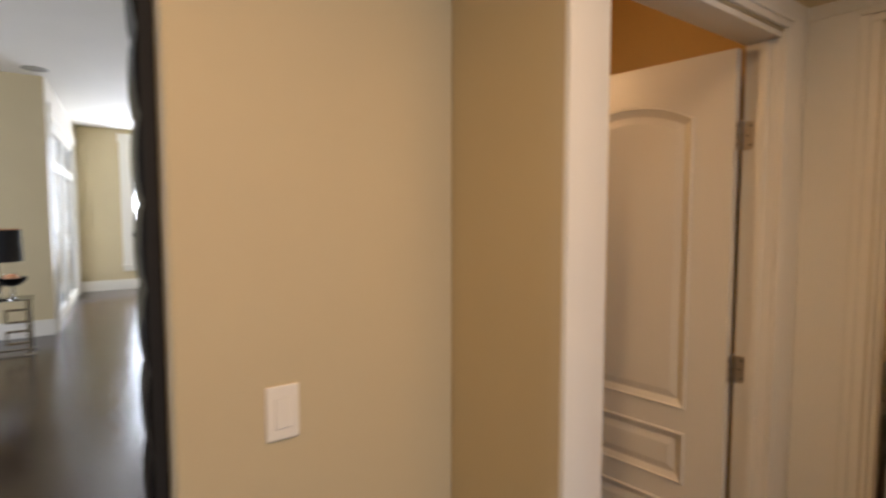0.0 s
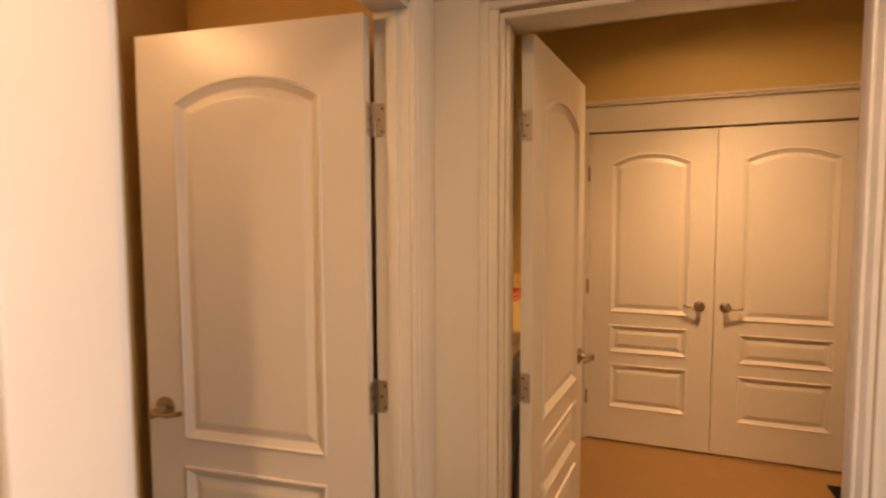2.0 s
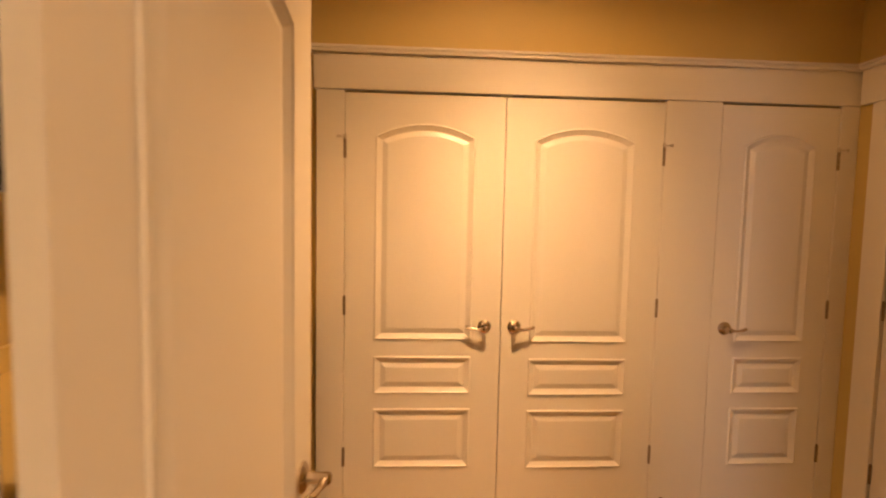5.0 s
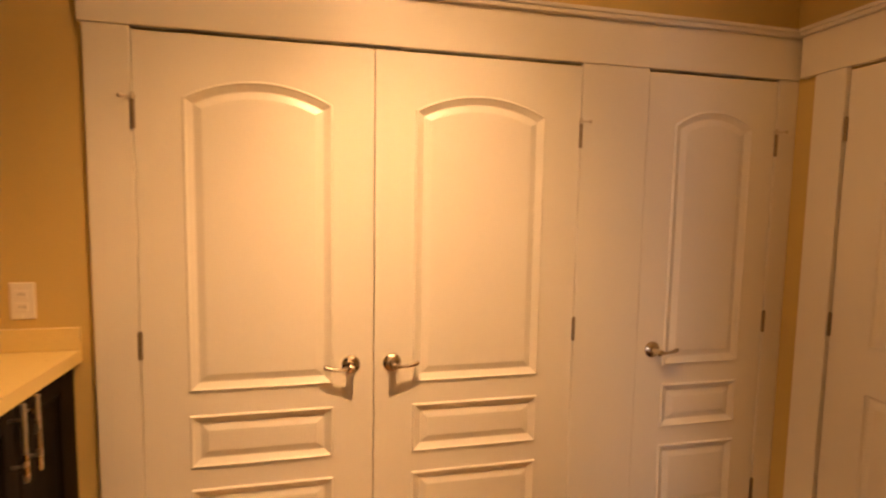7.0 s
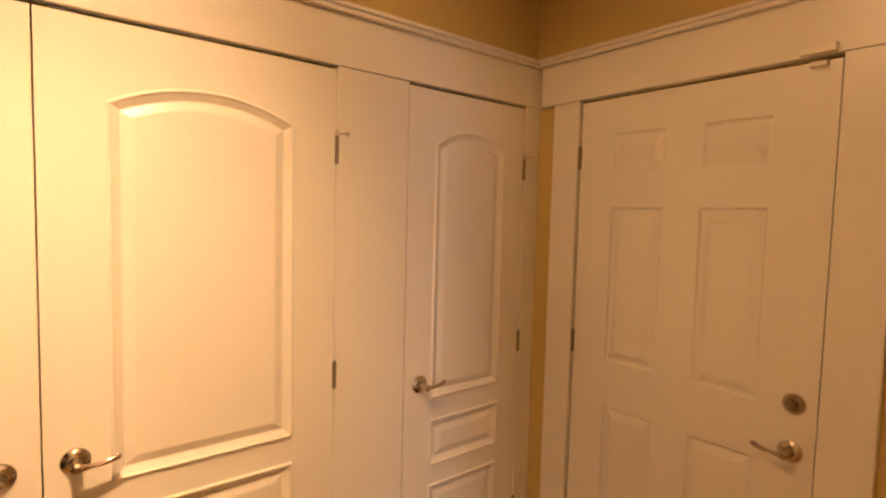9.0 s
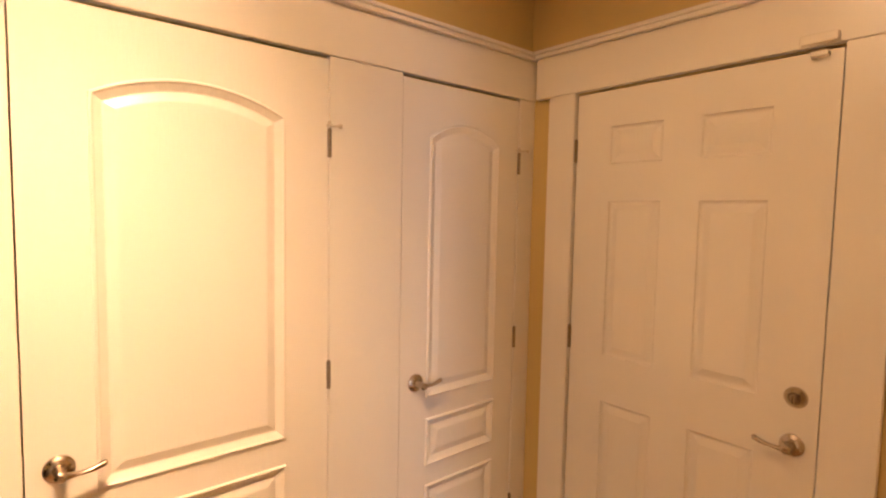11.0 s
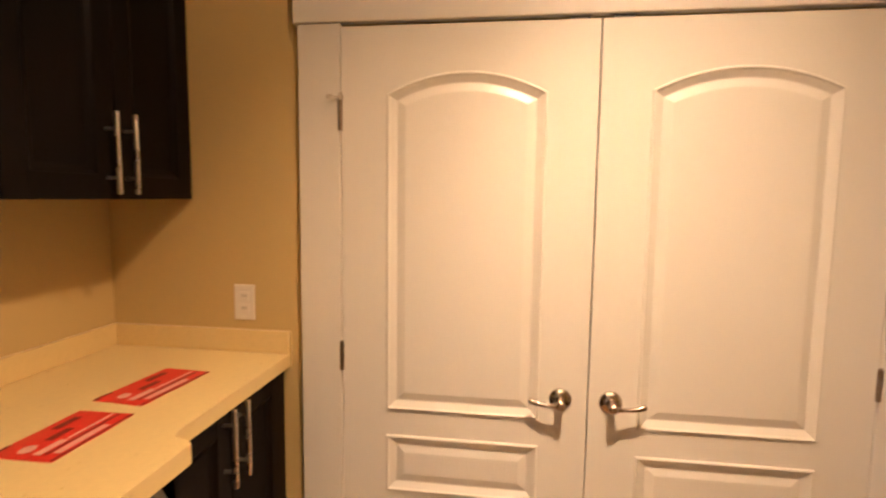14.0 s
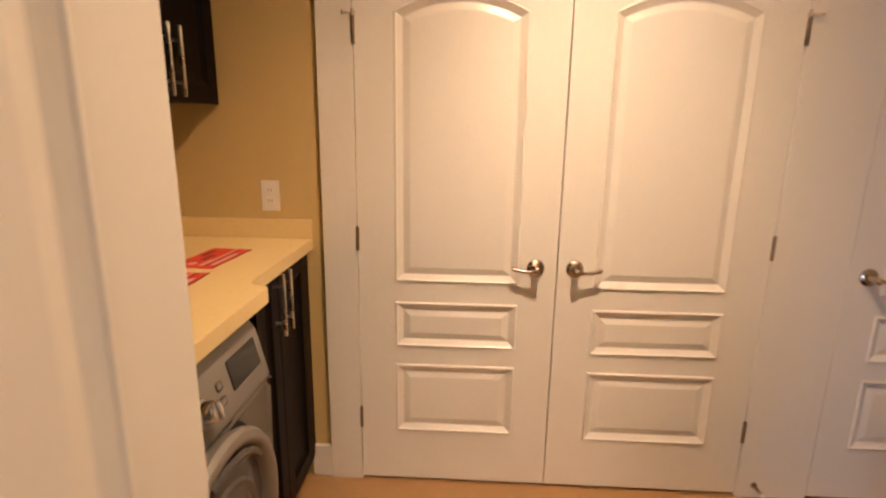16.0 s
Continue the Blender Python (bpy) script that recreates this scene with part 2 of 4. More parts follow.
boxes("wall_west", [((-2.15, -1.86, 0), (-2.02, -0.07, 2.73)), ((-2.15, -0.07, 2.065), (-2.02, 0.803, 2.73)), ((-2.15, 0.803, 0), (-2.02, 2.02, 2.73))], WALL, "tan painted partition with a doorway")
boxes("wall_north", [((-2.02, 1.556, 0), (E, 1.68, 2.73))], WALL_WARM_LIT, "tan painted wall behind the counter")
boxes("wall_powder", [((-3.27, 1.0, 0), (-3.14, 1.104, 2.73)), ((-3.14, 1.0, 2.065), (-2.30, 1.104, 2.73)), ((-2.30, 1.0, 0), (-2.15, 1.104, 2.73))], WALL, "tan painted wall with a doorway")
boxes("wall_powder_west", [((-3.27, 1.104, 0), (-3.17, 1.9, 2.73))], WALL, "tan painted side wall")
# thin lining that carries the warm-light colour
boxes("wall_powder_east", [((-2.164, 1.118, 0), (-2.1505, 1.899, 2.714))], WALL_AMBER_LIT, "tan painted side wall, warm light put into its colour")
boxes("wall_powder_back", [((-3.29, 1.9, 0), (-2.15, 2.02, 2.73))], WALL_AMBER_LIT, "tan painted back wall, warm light put into its colour")
boxes("wall_switch", [((-3.918, 1.36, 0), (-3.27, 1.60, 3.2))], WALL, "pale tan painted wall with a rounded outer corner", bevel=0.006)
boxes("wall_stub", [((-3.72, 1.60, 0), (-3.60, 3.0, 3.2))], WALL, "pale tan painted wall")
boxes("wall_living_end", [((-3.60, 2.9, 0), (-0.9, 3.0, 3.2))], WALL, "pale tan painted wall")
boxes("wall_living_east", [((-1.0, 3.0, 0), (-0.9, 12.72, 3.2))], WALL, "tan painted wall")
boxes("wall_far", [((-3.9, 12.6, 0), (-2.95, 12.72, 3.2)), ((-2.95, 12.6, 0), (-1.9, 12.72, 0.5)), ((-2.95, 12.6, 2.95), (-1.9, 12.72, 3.2)), ((-1.9, 12.6, 0), (-1.0, 12.72, 3.2))], WALL, "tan painted far wall with a window")
boxes("wall_pier", [((-9.0, 8.46, 0), (-4.2, 8.58, 3.2))], WALL, "tan painted wall behind the console table")
# unseen walls; their openings are made up to go with the added daylight
boxes("wall_living_west", [((-9.1, -3.1, 0), (-9.0, 3.7, 3.2)), ((-9.1, 6.7, 0), (-9.0, 8.58, 3.2)), ((-9.1, 3.7, 0), (-9.0, 6.7, 0.4)), ((-9.1, 3.7, 2.6), (-9.0, 6.7, 3.2))], WALL, "tan painted unseen wall with a wide opening made for fill light")
boxes("wall_living_south", [((-9.0, -3.1, 0), (-4.25, -3.0, 3.2)), ((-4.25, -3.1, 2.6), (-3.2, -3.0, 3.2)), ((-4.25, -3.1, 0), (-3.2, -3.0, 0.4)), ((-3.2, -3.1, 0), (-3.0, -3.0, 3.2)), ((-3.1, -3.0, 0), (-3.0, -1.07, 3.2)), ((-3.1, -1.07, 0), (-2.15, -0.95, 2.73))], WALL, "tan painted unseen wall with an opening assumed for daylight")
# slanted wall with the patio door
SL = Matrix.Translation((-4.2, 8.46, 0)) @ Matrix.Rotation(math.atan2(4.14, 0.36), 4, "Z")
slant = boxes("wall_patio", [((0, 0, 0), (0.35, 0.12, 3.2)), ((0.35, 0, 2.75), (3.75, 0.12, 3.2)), ((3.75, 0, 0), (4.16, 0.12, 3.2))], PAINT, "white painted wall with a tall glazed door")
slant.matrix_world = SL
bm = bmesh.new()
bmesh.ops.create_grid(bm, x_segments=1, y_segments=1, size=400)
g = structure("ground", bm, mat("pale_paving", (0.40, 0.39, 0.36), 0.9, vary=0.1, scale=2), "pale outdoor paving", "ground")
g.location = (0, 0, -0.35)


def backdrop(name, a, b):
    structure(name, box(a, b), BACKDROP_GLOW, "added glowing sheet for the overexposed outdoors beyond the windows", "backdrop")


# glowing sheet added far outside so that the windows look overexposed
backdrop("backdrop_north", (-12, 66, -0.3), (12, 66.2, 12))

# ---------------------------------------------------------------- trim
def trim(name, rows, label, bevel=0.0025, material=None):
    ob = thing(name, Matrix(), label, "trim", "", "structure")
    for n, a, b in rows:
        part(n, box(a, b, bevel), material or PAINT, ob)
    return ob


F = -0.004
trim("trim_closet", [
    ("casing", (F, 0.7535, 0), (E, 0.885, 2.043)),
    ("casing", (F, -1.051, 0), (E, -0.7712, 2.043)),
    ("casing", (F, S, 0), (E, -1.6505, 2.043)),
    ("header", (F - 0.006, S, 2.043), (E, 0.897, 2.206)),
    ("cap_moulding", (F - 0.026, S, 2.206), (E, 0.915, 2.222)),
    ("cap_moulding", (F - 0.034, S, 2.222), (E, 0.922, 2.236)),
], "white painted flat closet casing with capped header")
trim("trim_entry", [
    ("casing", (-0.228, S, 0), (-0.100, S + 0.026, 2.043)),
    ("casing", (-1.226, S, 0), (-1.094, S + 0.026, 2.043)),
    ("header", (-1.241, S, 2.043), (F - 0.03, S + 0.032, 2.206)),
    ("cap_moulding", (-1.258, S, 2.206), (F - 0.036, S + 0.052, 2.222)),
    ("cap_moulding", (-1.264, S, 2.222), (F - 0.036, S + 0.06, 2.236)),
], "white painted flat door casing with capped header")


def casing_profile(name, rows, label):
    """rows: (name, a, b), the two corners of each strip"""
    ob = thing(name, Matrix(), label, "trim", "", "structure")
    for n, a, b in rows:
        part(n, box(a, b, 0.003, 2), PAINT, ob, "", True)
    return ob


HX, HY = -2.15, 1.0
# laundry doorway: hall side casing, jambs and stops
casing_profile("trim_laundry_door", [
    ("casing", (HX - 0.012, 0.856, 0), (HX, 0.997, 2.116)),
    ("casing_bead", (HX - 0.0155, 0.830, 0), (HX, 0.856, 2.094)),
    ("casing_bead", (HX - 0.011, 0.803, 0), (HX, 0.830, 2.0715)),
    ("casing", (HX - 0.012, -0.170, 0), (HX, -0.122, 2.116)),
    ("casing_bead", (HX - 0.0155, -0.122, 0), (HX, -0.097, 2.094)),
    ("casing_bead", (HX - 0.011, -0.097, 0), (HX, -0.071, 2.0715)),
    ("header", (HX - 0.012, -0.170, 2.116), (HX, 0.997, 2.160)),
    ("casing_bead", (HX - 0.0155, -0.122, 2.094), (HX, 0.856, 2.116)),
    ("casing_bead", (HX - 0.011, -0.097, 2.0715), (HX, 0.830, 2.094)),
    ("jamb", (HX + 0.001, 0.790, 0), (-2.021, 0.8025, 2.0635)),
    ("jamb", (HX + 0.001, -0.0695, 0), (-2.021, -0.056, 2.0635)),
    ("jamb", (HX + 0.001, -0.0555, 2.045), (-2.021, 0.7895, 2.0635)),
    ("door_stop", (-2.120, 0.781, 0), (-2.086, 0.7895, 2.0445)),
    ("door_stop", (-2.115, -0.0555, 0), (-2.080, -0.046, 2.0445)),
    ("casing", (-2.0195, -0.160, 0), (-2.004, -0.066, 2.0635)),
    ("casing", (-2.0195, 0.812, 0), (-2.004, 0.86, 2.0635)),
    ("header", (-2.0195, -0.160, 2.064), (-2.004, 0.86, 2.15)),
], "white painted doorway casing with stepped beads")
casing_profile("trim_powder_door", [
    ("casing", (-3.272, HY - 0.016, 0), (-3.150, HY, 2.116)),
    ("casing", (-2.262, HY - 0.012, 0), (HX - 0.0115, HY, 2.116)),
    ("casing_bead", (-2.286, HY - 0.0138, 0), (-2.262, HY, 2.094)),
    ("casing_bead", (-2.311, HY - 0.0125, 0), (-2.286, HY, 2.0715)),
    ("header", (-3.272, HY - 0.012, 2.116), (HX - 0.0115, HY, 2.160)),
    ("casing_bead", (-3.150, HY - 0.0155, 2.094), (-2.262, HY, 2.116)),
    ("casing_bead", (-3.150, HY - 0.011, 2.0715), (-2.286, HY, 2.094)),
    ("jamb", (-2.3135, HY + 0.001, 0), (-2.3005, HY + 0.103, 2.0635)),
    ("jamb", (-3.1415, HY + 0.001, 0), (-3.128, HY + 0.103, 2.0635)),
    ("jamb", (-3.1275, HY + 0.001, 2.045), (-2.314, HY + 0.103, 2.0635)),
    ("door_stop", (-2.324, HY + 0.030, 0), (-2.314, HY + 0.062, 2.0445)),
], "white painted doorway casing with stepped beads")
trim("baseboard_laundry", [("baseboard", (E - 0.018, 0.885, 0.002), (E, 0.965, 0.145)), ("baseboard", (-2.02, S, 0.002), (-1.228, S + 0.015, 0.145)),
                           ("baseboard", (-2.02, S + 0.015, 0.002), (-2.005, -0.16, 0.145))], "white painted baseboard")
trim("baseboard_living", [("baseboard", (-3.9, 12.582, 0), (-1.0, 12.6, 0.20)), ("baseboard", (-9, 8.442, 0), (-4.19, 8.46, 0.20)),
                          ("baseboard", (-3.936, 1.36, 0), (-3.918, 1.60, 0.20))], "tall white painted baseboard")

# ---------------------------------------------------------------- doors
def arch(x0, x1, z0, zc, rise, n=14):
    """A panel outline, counter-clockwise seen from the front, with a bowed top."""
    pts = [(x0, z0), (x1, z0)]
    if rise <= 0:
        return pts + [(x1, zc), (x0, zc)]
    half = (x1 - x0) / 2
    r = (half * half + rise * rise) / (2 * rise)
    a = math.asin(half / r)
    for k in range(n + 1):
        t = a - 2 * a * k / n
        pts.append(((x0 + x1) / 2 + r * math.sin(t), zc + rise - r + r * math.cos(t)))
    return pts


def inset(pts, d):
    out = []
    if len(pts) > 4:
        # an arched panel keeps its centre: the bow shrinks with its radius
        (x0, z0), (x1, _), top = pts[0], pts[1], pts[2:]
        half, crown = (x1 - x0) / 2, max(p[1] for p in top)
        rise = crown - top[0][1]
        r = (half * half + rise * rise) / (2 * rise) - d
        h = half - d
        corner = crown - d - r + math.sqrt(r * r - h * h)
        return arch(x0 + d, x1 - d, z0 + d, corner, crown - d - corner, len(top) - 1)
    n = len(pts)
    for i in range(n):
        p0, p1, p2 = Vector(pts[i - 1]), Vector(pts[i]), Vector(pts[(i + 1) % n])
        e0, e1 = (p1 - p0).normalized(), (p2 - p1).normalized()
        n0, n1 = Vector((-e0.y, e0.x)), Vector((-e1.y, e1.x))
        m = (n0 + n1).normalized()
        out.append(tuple(p1 + m * (d / max(0.3, m.dot(n0)))))
    return out


RAISED = ((0, 0), (0.002, -0.0055), (0.0045, -0.0068), (0.008, -0.0064), (0.012, -0.0025), (0.029, 0.0072), (0.033, 0.0076), (0.055, 0.0006), (0.059, 0.0))
STAMPED = ((0, 0), (0.003, 0.006), (0.009, 0.0095), (0.015, 0.0095), (0.038, 0.0008), (0.040, 0.0005))


def panel_bm(outline, profile, back=0.0):
    bm = bmesh.new()
    rings = []
    for d, y in profile:
        yy = back - y if back else y
        rings.append([bm.verts.new((x, yy, z)) for x, z in (inset(outline, d) if d else outline)])
    n = len(outline)
    for r0, r1 in zip(rings, rings[1:]):
        for k in range(n):
            bm.faces.new((r0[k], r0[(k + 1) % n], r1[(k + 1) % n], r1[k]))
    bm.faces.new(rings[-1])
    return bm


def slab_bm(w, z0, z1, th, outlines, both):
    bm = bmesh.new()

    def face(y, holes):
        loops = [[(0, z0), (w, z0), (w, z1), (0, z1)]] + (holes if holes else [])
        edges, rim = [], None
        for lp in loops:
            vs = [bm.verts.new((x, y, z)) for x, z in lp]
            rim = rim or vs
            edges += [bm.edges.new((vs[i], vs[(i + 1) % len(vs)])) for i in range(len(vs))]
        bmesh.ops.triangle_fill(bm, use_beauty=True, use_dissolve=False, edges=edges)
        return rim

    f = face(0, outlines)
    b = face(th, outlines if both else None)
    for i in range(4):
        bm.faces.new((f[i], f[(i + 1) % 4], b[(i + 1) % 4], b[i]))
    return bm


def lever(parent, x, z, side, face_y, out, name="lever_handle"):
    """A scrolled lever on a round rose; side +1 or -1 is the way the lever points along x, out -1 or +1 the way it stands off the face."""
    rose = part("rose", lathe([(0.0, 0.016), (0.010, 0.0155), (0.020, 0.013), (0.027, 0.010), (0.030, 0.006), (0.0325, 0.005), (0.033, 0.0)], 28), NICKEL, parent, "round brushed nickel rose", True,
                Matrix.Translation((x, face_y, z)) @ Matrix.Rotation(radians(90 if out < 0 else -90), 4, "X"))
    neck = tube([(x, face_y + out * 0.008, z), (x, face_y + out * 0.026, z), (x, face_y + out * 0.044, z), (x, face_y + out * 0.058, z), (x, face_y + out * 0.063, z)],
                [(0.0165, 0.0165), (0.0125, 0.0125), (0.0125, 0.0125), (0.0135, 0.0135), (0.008, 0.008)], 16)
    part("neck", neck, NICKEL, parent, "", True)
    pts, rad = [], []
    for k in range(19):
        t = k / 18
        pts.append((x + side * (-0.004 + 0.098 * t), face_y + out * (0.052 - 0.012 * t), z - 0.003 * math.sin(min(1, t * 1.1) * math.pi) + 0.007 * max(0, t - 0.6) ** 2 / 0.16))
        wide = 0.0125 - 0.0075 * math.sin(min(1, t / 0.5) * math.pi / 2) + 0.0040 * max(0, t - 0.45) / 0.55
        rad.append((0.0095 - 0.0030 * t if k < 18 else 0.002, wide if k < 18 else 0.0040))
    part("lever", tube(pts, rad, 12), NICKEL, parent, "scrolled brushed nickel lever", True)


def knuckle(parent, x, y, z, h=0.09, stop=0):
    bm = bmesh.new()
    for k in range(3):
        add_cyl(bm, (x, y, z - h / 2 + k * h / 3 + 0.0006), (x, y, z - h / 2 + (k + 1) * h / 3 - 0.0006), 0.0066, n=12)
    add_cyl(bm, (x, y, z + h / 2), (x, y, z + h / 2 + 0.004), 0.0045, 0.003, 10)
    hinge = part("hinge", bm, BRONZED, parent, "brushed nickel hinge knuckle", True)
    if stop:
        bm = bmesh.new()
        zs = z + h / 2 + 0.004
        add_cyl(bm, (x, y, zs - 0.004), (x, y, zs + 0.018), 0.0052, n=12)
        add_cyl(bm, (x, y, zs + 0.001), (x, y, zs + 0.008), 0.0098, n=14)
        add_cyl(bm, (x + stop * 0.004, y - 0.004, zs + 0.004), (x + stop * 0.022, y - 0.020, zs + 0.003), 0.0032, n=8)
        add_cyl(bm, (x + stop * 0.022, y - 0.020, zs + 0.003), (x + stop * 0.030, y - 0.027, zs + 0.002), 0.0070, n=12)
        part("hinge_stop", bm, HINGE, hinge, "small hinge-pin door stop", True)


def leaf_plate(parent, a, b, screws, outer):
    """A hinge leaf with its two outer corners rounded; outer +1 or -1 is the side that they are on."""
    thin = 0 if abs(b[0] - a[0]) < abs(b[1] - a[1]) else 1
    u = 1 - thin
    u0, u1 = (a[u], b[u]) if outer > 0 else (b[u], a[u])
    rr, pts = 0.013, [(u0, a[2]), (u0, b[2])]
    for k in range(7):
        q = k * math.pi / 12
        pts.append((u1 - outer * rr * (1 - math.sin(q)), b[2] - rr * (1 - math.cos(q))))
    for k in range(7):
        q = k * math.pi / 12
        pts.append((u1 - outer * rr * (1 - math.cos(q)), a[2] + rr * (1 - math.sin(q))))
    bm = bmesh.new()
    sides = []
    for t in (a[thin], b[thin]):
        sides.append([bm.verts.new((t, p, z) if thin == 0 else (p, t, z)) for p, z in pts])
        bm.faces.new(sides[-1])
    for k in range(len(pts)):
        bm.faces.new((sides[0][k], sides[0][k - 1], sides[1][k - 1], sides[1][k]))
    bmesh.ops.recalc_face_normals(bm, faces=bm.faces)
    hinge = part("hinge_leaf", bm, HINGE, parent, "worn nickel hinge leaf with rounded corners")
    for p, q in screws:
        part("screw", cyl(p, q, 0.0035, n=10), GREYDARK, hinge)


def closet_panels(w, i0=0.14, i1=0.14, dz=0.0):
    return [arch(i0, w - i1, 0.867 + dz, 1.836, 0.062), arch(i0, w - i1, 0.602 + dz, 0.786 + dz, 0), arch(i0, w - i1, 0.232 + dz, 0.527 + dz, 0)]


def panel_door(name, m, w, outlines, label, th=0.028, both=False, profile=RAISED, z0=0.016, z1=2.032, group=""):
    ob = thing(name, m, label, "door", group, "structure")
    part("slab", slab_bm(w, z0, z1, th, outlines, both), DOOR, ob)
    for o in outlines:
        part("panel", panel_bm(o, profile), DOOR, ob)
        if both:
            part("panel", panel_bm(o, profile, th), DOOR, ob)
    return ob


FACE_WEST = Matrix.Rotation(radians(-90), 4, "Z")
HZ = (1.775, 1.037, 0.293)
d = panel_door("door_1", Matrix.Translation((0, 0.751, 0)) @ FACE_WEST, 0.7485, closet_panels(0.7485, dz=0.005), "white arched-panel closet door, closed", group="double closet doors")
lever(d, 0.7485 - 0.078, 0.940, -1, 0, -1)
for z in HZ:
    knuckle(d, -0.001, -0.006, z, stop=-1 if z > 1.7 else 0)
part("ball_catch", box((0.665, 0.002, 2.0325), (0.72, 0.026, 2.0405), 0.001), GREYDARK, d, "dark ball catch plate")
d = panel_door("door_2", Matrix.Translation((0, -0.0015, 0)) @ FACE_WEST, 0.767, closet_panels(0.767, dz=-0.005), "white arched-panel closet door, closed", group="double closet doors")
lever(d, 0.064, 0.940, 1, 0, -1)
for z in HZ:
    knuckle(d, 0.768, -0.006, z, stop=1 if z > 1.7 else 0)
part("ball_catch", box((0.03, 0.002, 2.0325), (0.085, 0.026, 2.0405), 0.001), GREYDARK, d, "dark ball catch plate")
d = panel_door("door_3", Matrix.Translation((0, -1.054, 0)) @ FACE_WEST, 0.594, closet_panels(0.594, 0.122, 0.112, 0.004), "narrow white arched-panel closet door, closed")
lever(d, 0.070, 0.938, 1, 0, -1)
for z in HZ:
    knuckle(d, 0.595, -0.006, z, stop=1 if z > 1.7 else 0)

# six-panel entry door
GW = 0.852
cols = ((0.150, 0.354), (0.486, 0.690))
six = [arch(a, b, z0, z1, 0) for a, b in cols for z0, z1 in ((1.757, 1.898), (1.028, 1.620), (0.245, 0.850))]
d = panel_door("door_4", Matrix.Translation((-0.236, S + 0.012, 0)) @ Matrix.Rotation(radians(180), 4, "Z"), GW, six, "white six-panel entry door with deadbolt, closed", th=0.04, profile=STAMPED)
lever(d, GW - 0.060, 0.905, -1, 0, -1)
for z in (1.815, 1.075, 0.30):
    knuckle(d, -0.001, -0.006, z)
db = part("deadbolt", lathe([(0.0, 0.020), (0.018, 0.019), (0.028, 0.010), (0.031, 0.004), (0.031, 0.0)], 28), NICKEL, d, "round nickel deadbolt rose", True,
          Matrix.Translation((GW - 0.058, 0, 1.048)) @ Matrix.Rotation(radians(90), 4, "X"))
part("thumb_turn", box((-0.005, -0.014, 0.018), (0.005, 0.014, 0.034), 0.002), NICKEL, db, "nickel thumb turn")
sw = part("alarm_sensor", box((GW - 0.075, -0.024, 2.014), (GW - 0.030, -0.001, 2.029), 0.003), PLASTIC, d, "white door contact sensor")
tm = tagged(link("alarm_magnet", box((-1.082, S + 0.032, 2.046), (-0.991, S + 0.052, 2.072), 0.003), PLASTIC), "white alarm contact on the door header", "sensor")

# laundry door, swung into the room
LW = 0.690
pas = closet_panels(LW, 0.115, 0.115, -0.010)
d = panel_door("door_5", Matrix.Translation((-2.046, 0.727, 0)) @ Matrix.Rotation(radians(-6.4), 4, "Z"), LW, pas, "white arched-panel door standing open into the laundry", th=0.036, both=True)
lever(d, LW - 0.062, 0.940, -1, 0, -1)
lever(d, LW - 0.062, 0.940, -1, 0.036, 1)
part("latch_plate", box((LW, 0.006, 0.905), (LW + 0.0015, 0.030, 0.975), 0.0005), NICKEL, d, "nickel latch plate")
for z in (1.773, 0.994, 0.27):
    leaf_plate(d, (-0.003, 0.004, z - 0.045), (-0.0005, 0.034, z + 0.045), [((-0.004, 0.026 if k else 0.017, z + k), (-0.002, 0.026 if k else 0.017, z + k)) for k in (-0.03, 0, 0.03)], 1)
    knuckle(d, -0.008, 0.040, z)

# powder room door, swung inward
PW = 0.715
pw = closet_panels(PW, 0.125, 0.125, -0.018)
d = panel_door("door_6", Matrix.Translation((-2.325, 1.109, 0)) @ Matrix.Rotation(radians(96.0), 4, "Z"), PW, pw, "white arched-panel door standing open into the powder room", th=0.036, both=True)
lever(d, PW - 0.062, 0.940, -1, 0.036, 1)
lever(d, PW - 0.062, 0.940, -1, 0, -1)
for z in (1.766, 1.016, 0.285):
    leaf_plate(d, (-0.003, 0.002, z - 0.045), (-0.0005, 0.030, z + 0.045), [((-0.004, 0.021 if k else 0.012, z + k), (-0.002, 0.021 if k else 0.012, z + k)) for k in (-0.03, 0, 0.03)], 1)
    knuckle(d, -0.006, -0.004, z)
    leaf_plate(d, (-0.040, -0.0100, z - 0.045), (-0.008, -0.0075, z + 0.045), [((-0.031 if k else -0.022, -0.0072, z + k), (-0.031 if k else -0.022, -0.009, z + k)) for k in (-0.03, 0, 0.03)], -1)

# ---------------------------------------------------------------- small wall things
def switch_plate(name, m, label, kind):
    ob = thing(name, m, label, kind)
    part("plate", box((-0.035, -0.006, -0.0575), (0.035, 0.0, 0.0575), 0.003, 2), PLASTIC, ob)
    if kind == "light switch":
        part("rocker", box((-0.0165, -0.0085, -0.033), (0.0165, -0.0055, 0.033), 0.0012), PLASTIC, ob, "wide rocker paddle")
    else:
        for z in (0.020, -0.020):
            o = part("socket", box((-0.0165, -0.0075, z - 0.014), (0.0165, -0.0055, z + 0.014), 0.001), PLASTIC, ob)
            for x in (-0.006, 0.006):
                part("slot", box((x - 0.001, -0.0079, z - 0.003), (x + 0.001, -0.0074, z + 0.006)), BLACK, o)
    for z in (0.048, -0.048):
        part("screw", cyl((0, -0.0055, z), (0, -0.0075, z), 0.003, n=10), PLASTIC, ob)
    return ob


switch_plate("light_switch", Matrix.Translation((-3.716, 1.36, 1.108)), "white rocker light switch on pale tan wall", "light switch")
switch_plate("light_switch", Matrix.Translation((-1.268, S, 1.142)) @ Matrix.Rotation(radians(180), 4, "Z"), "ivory rocker light switch beside the entry door", "light switch")
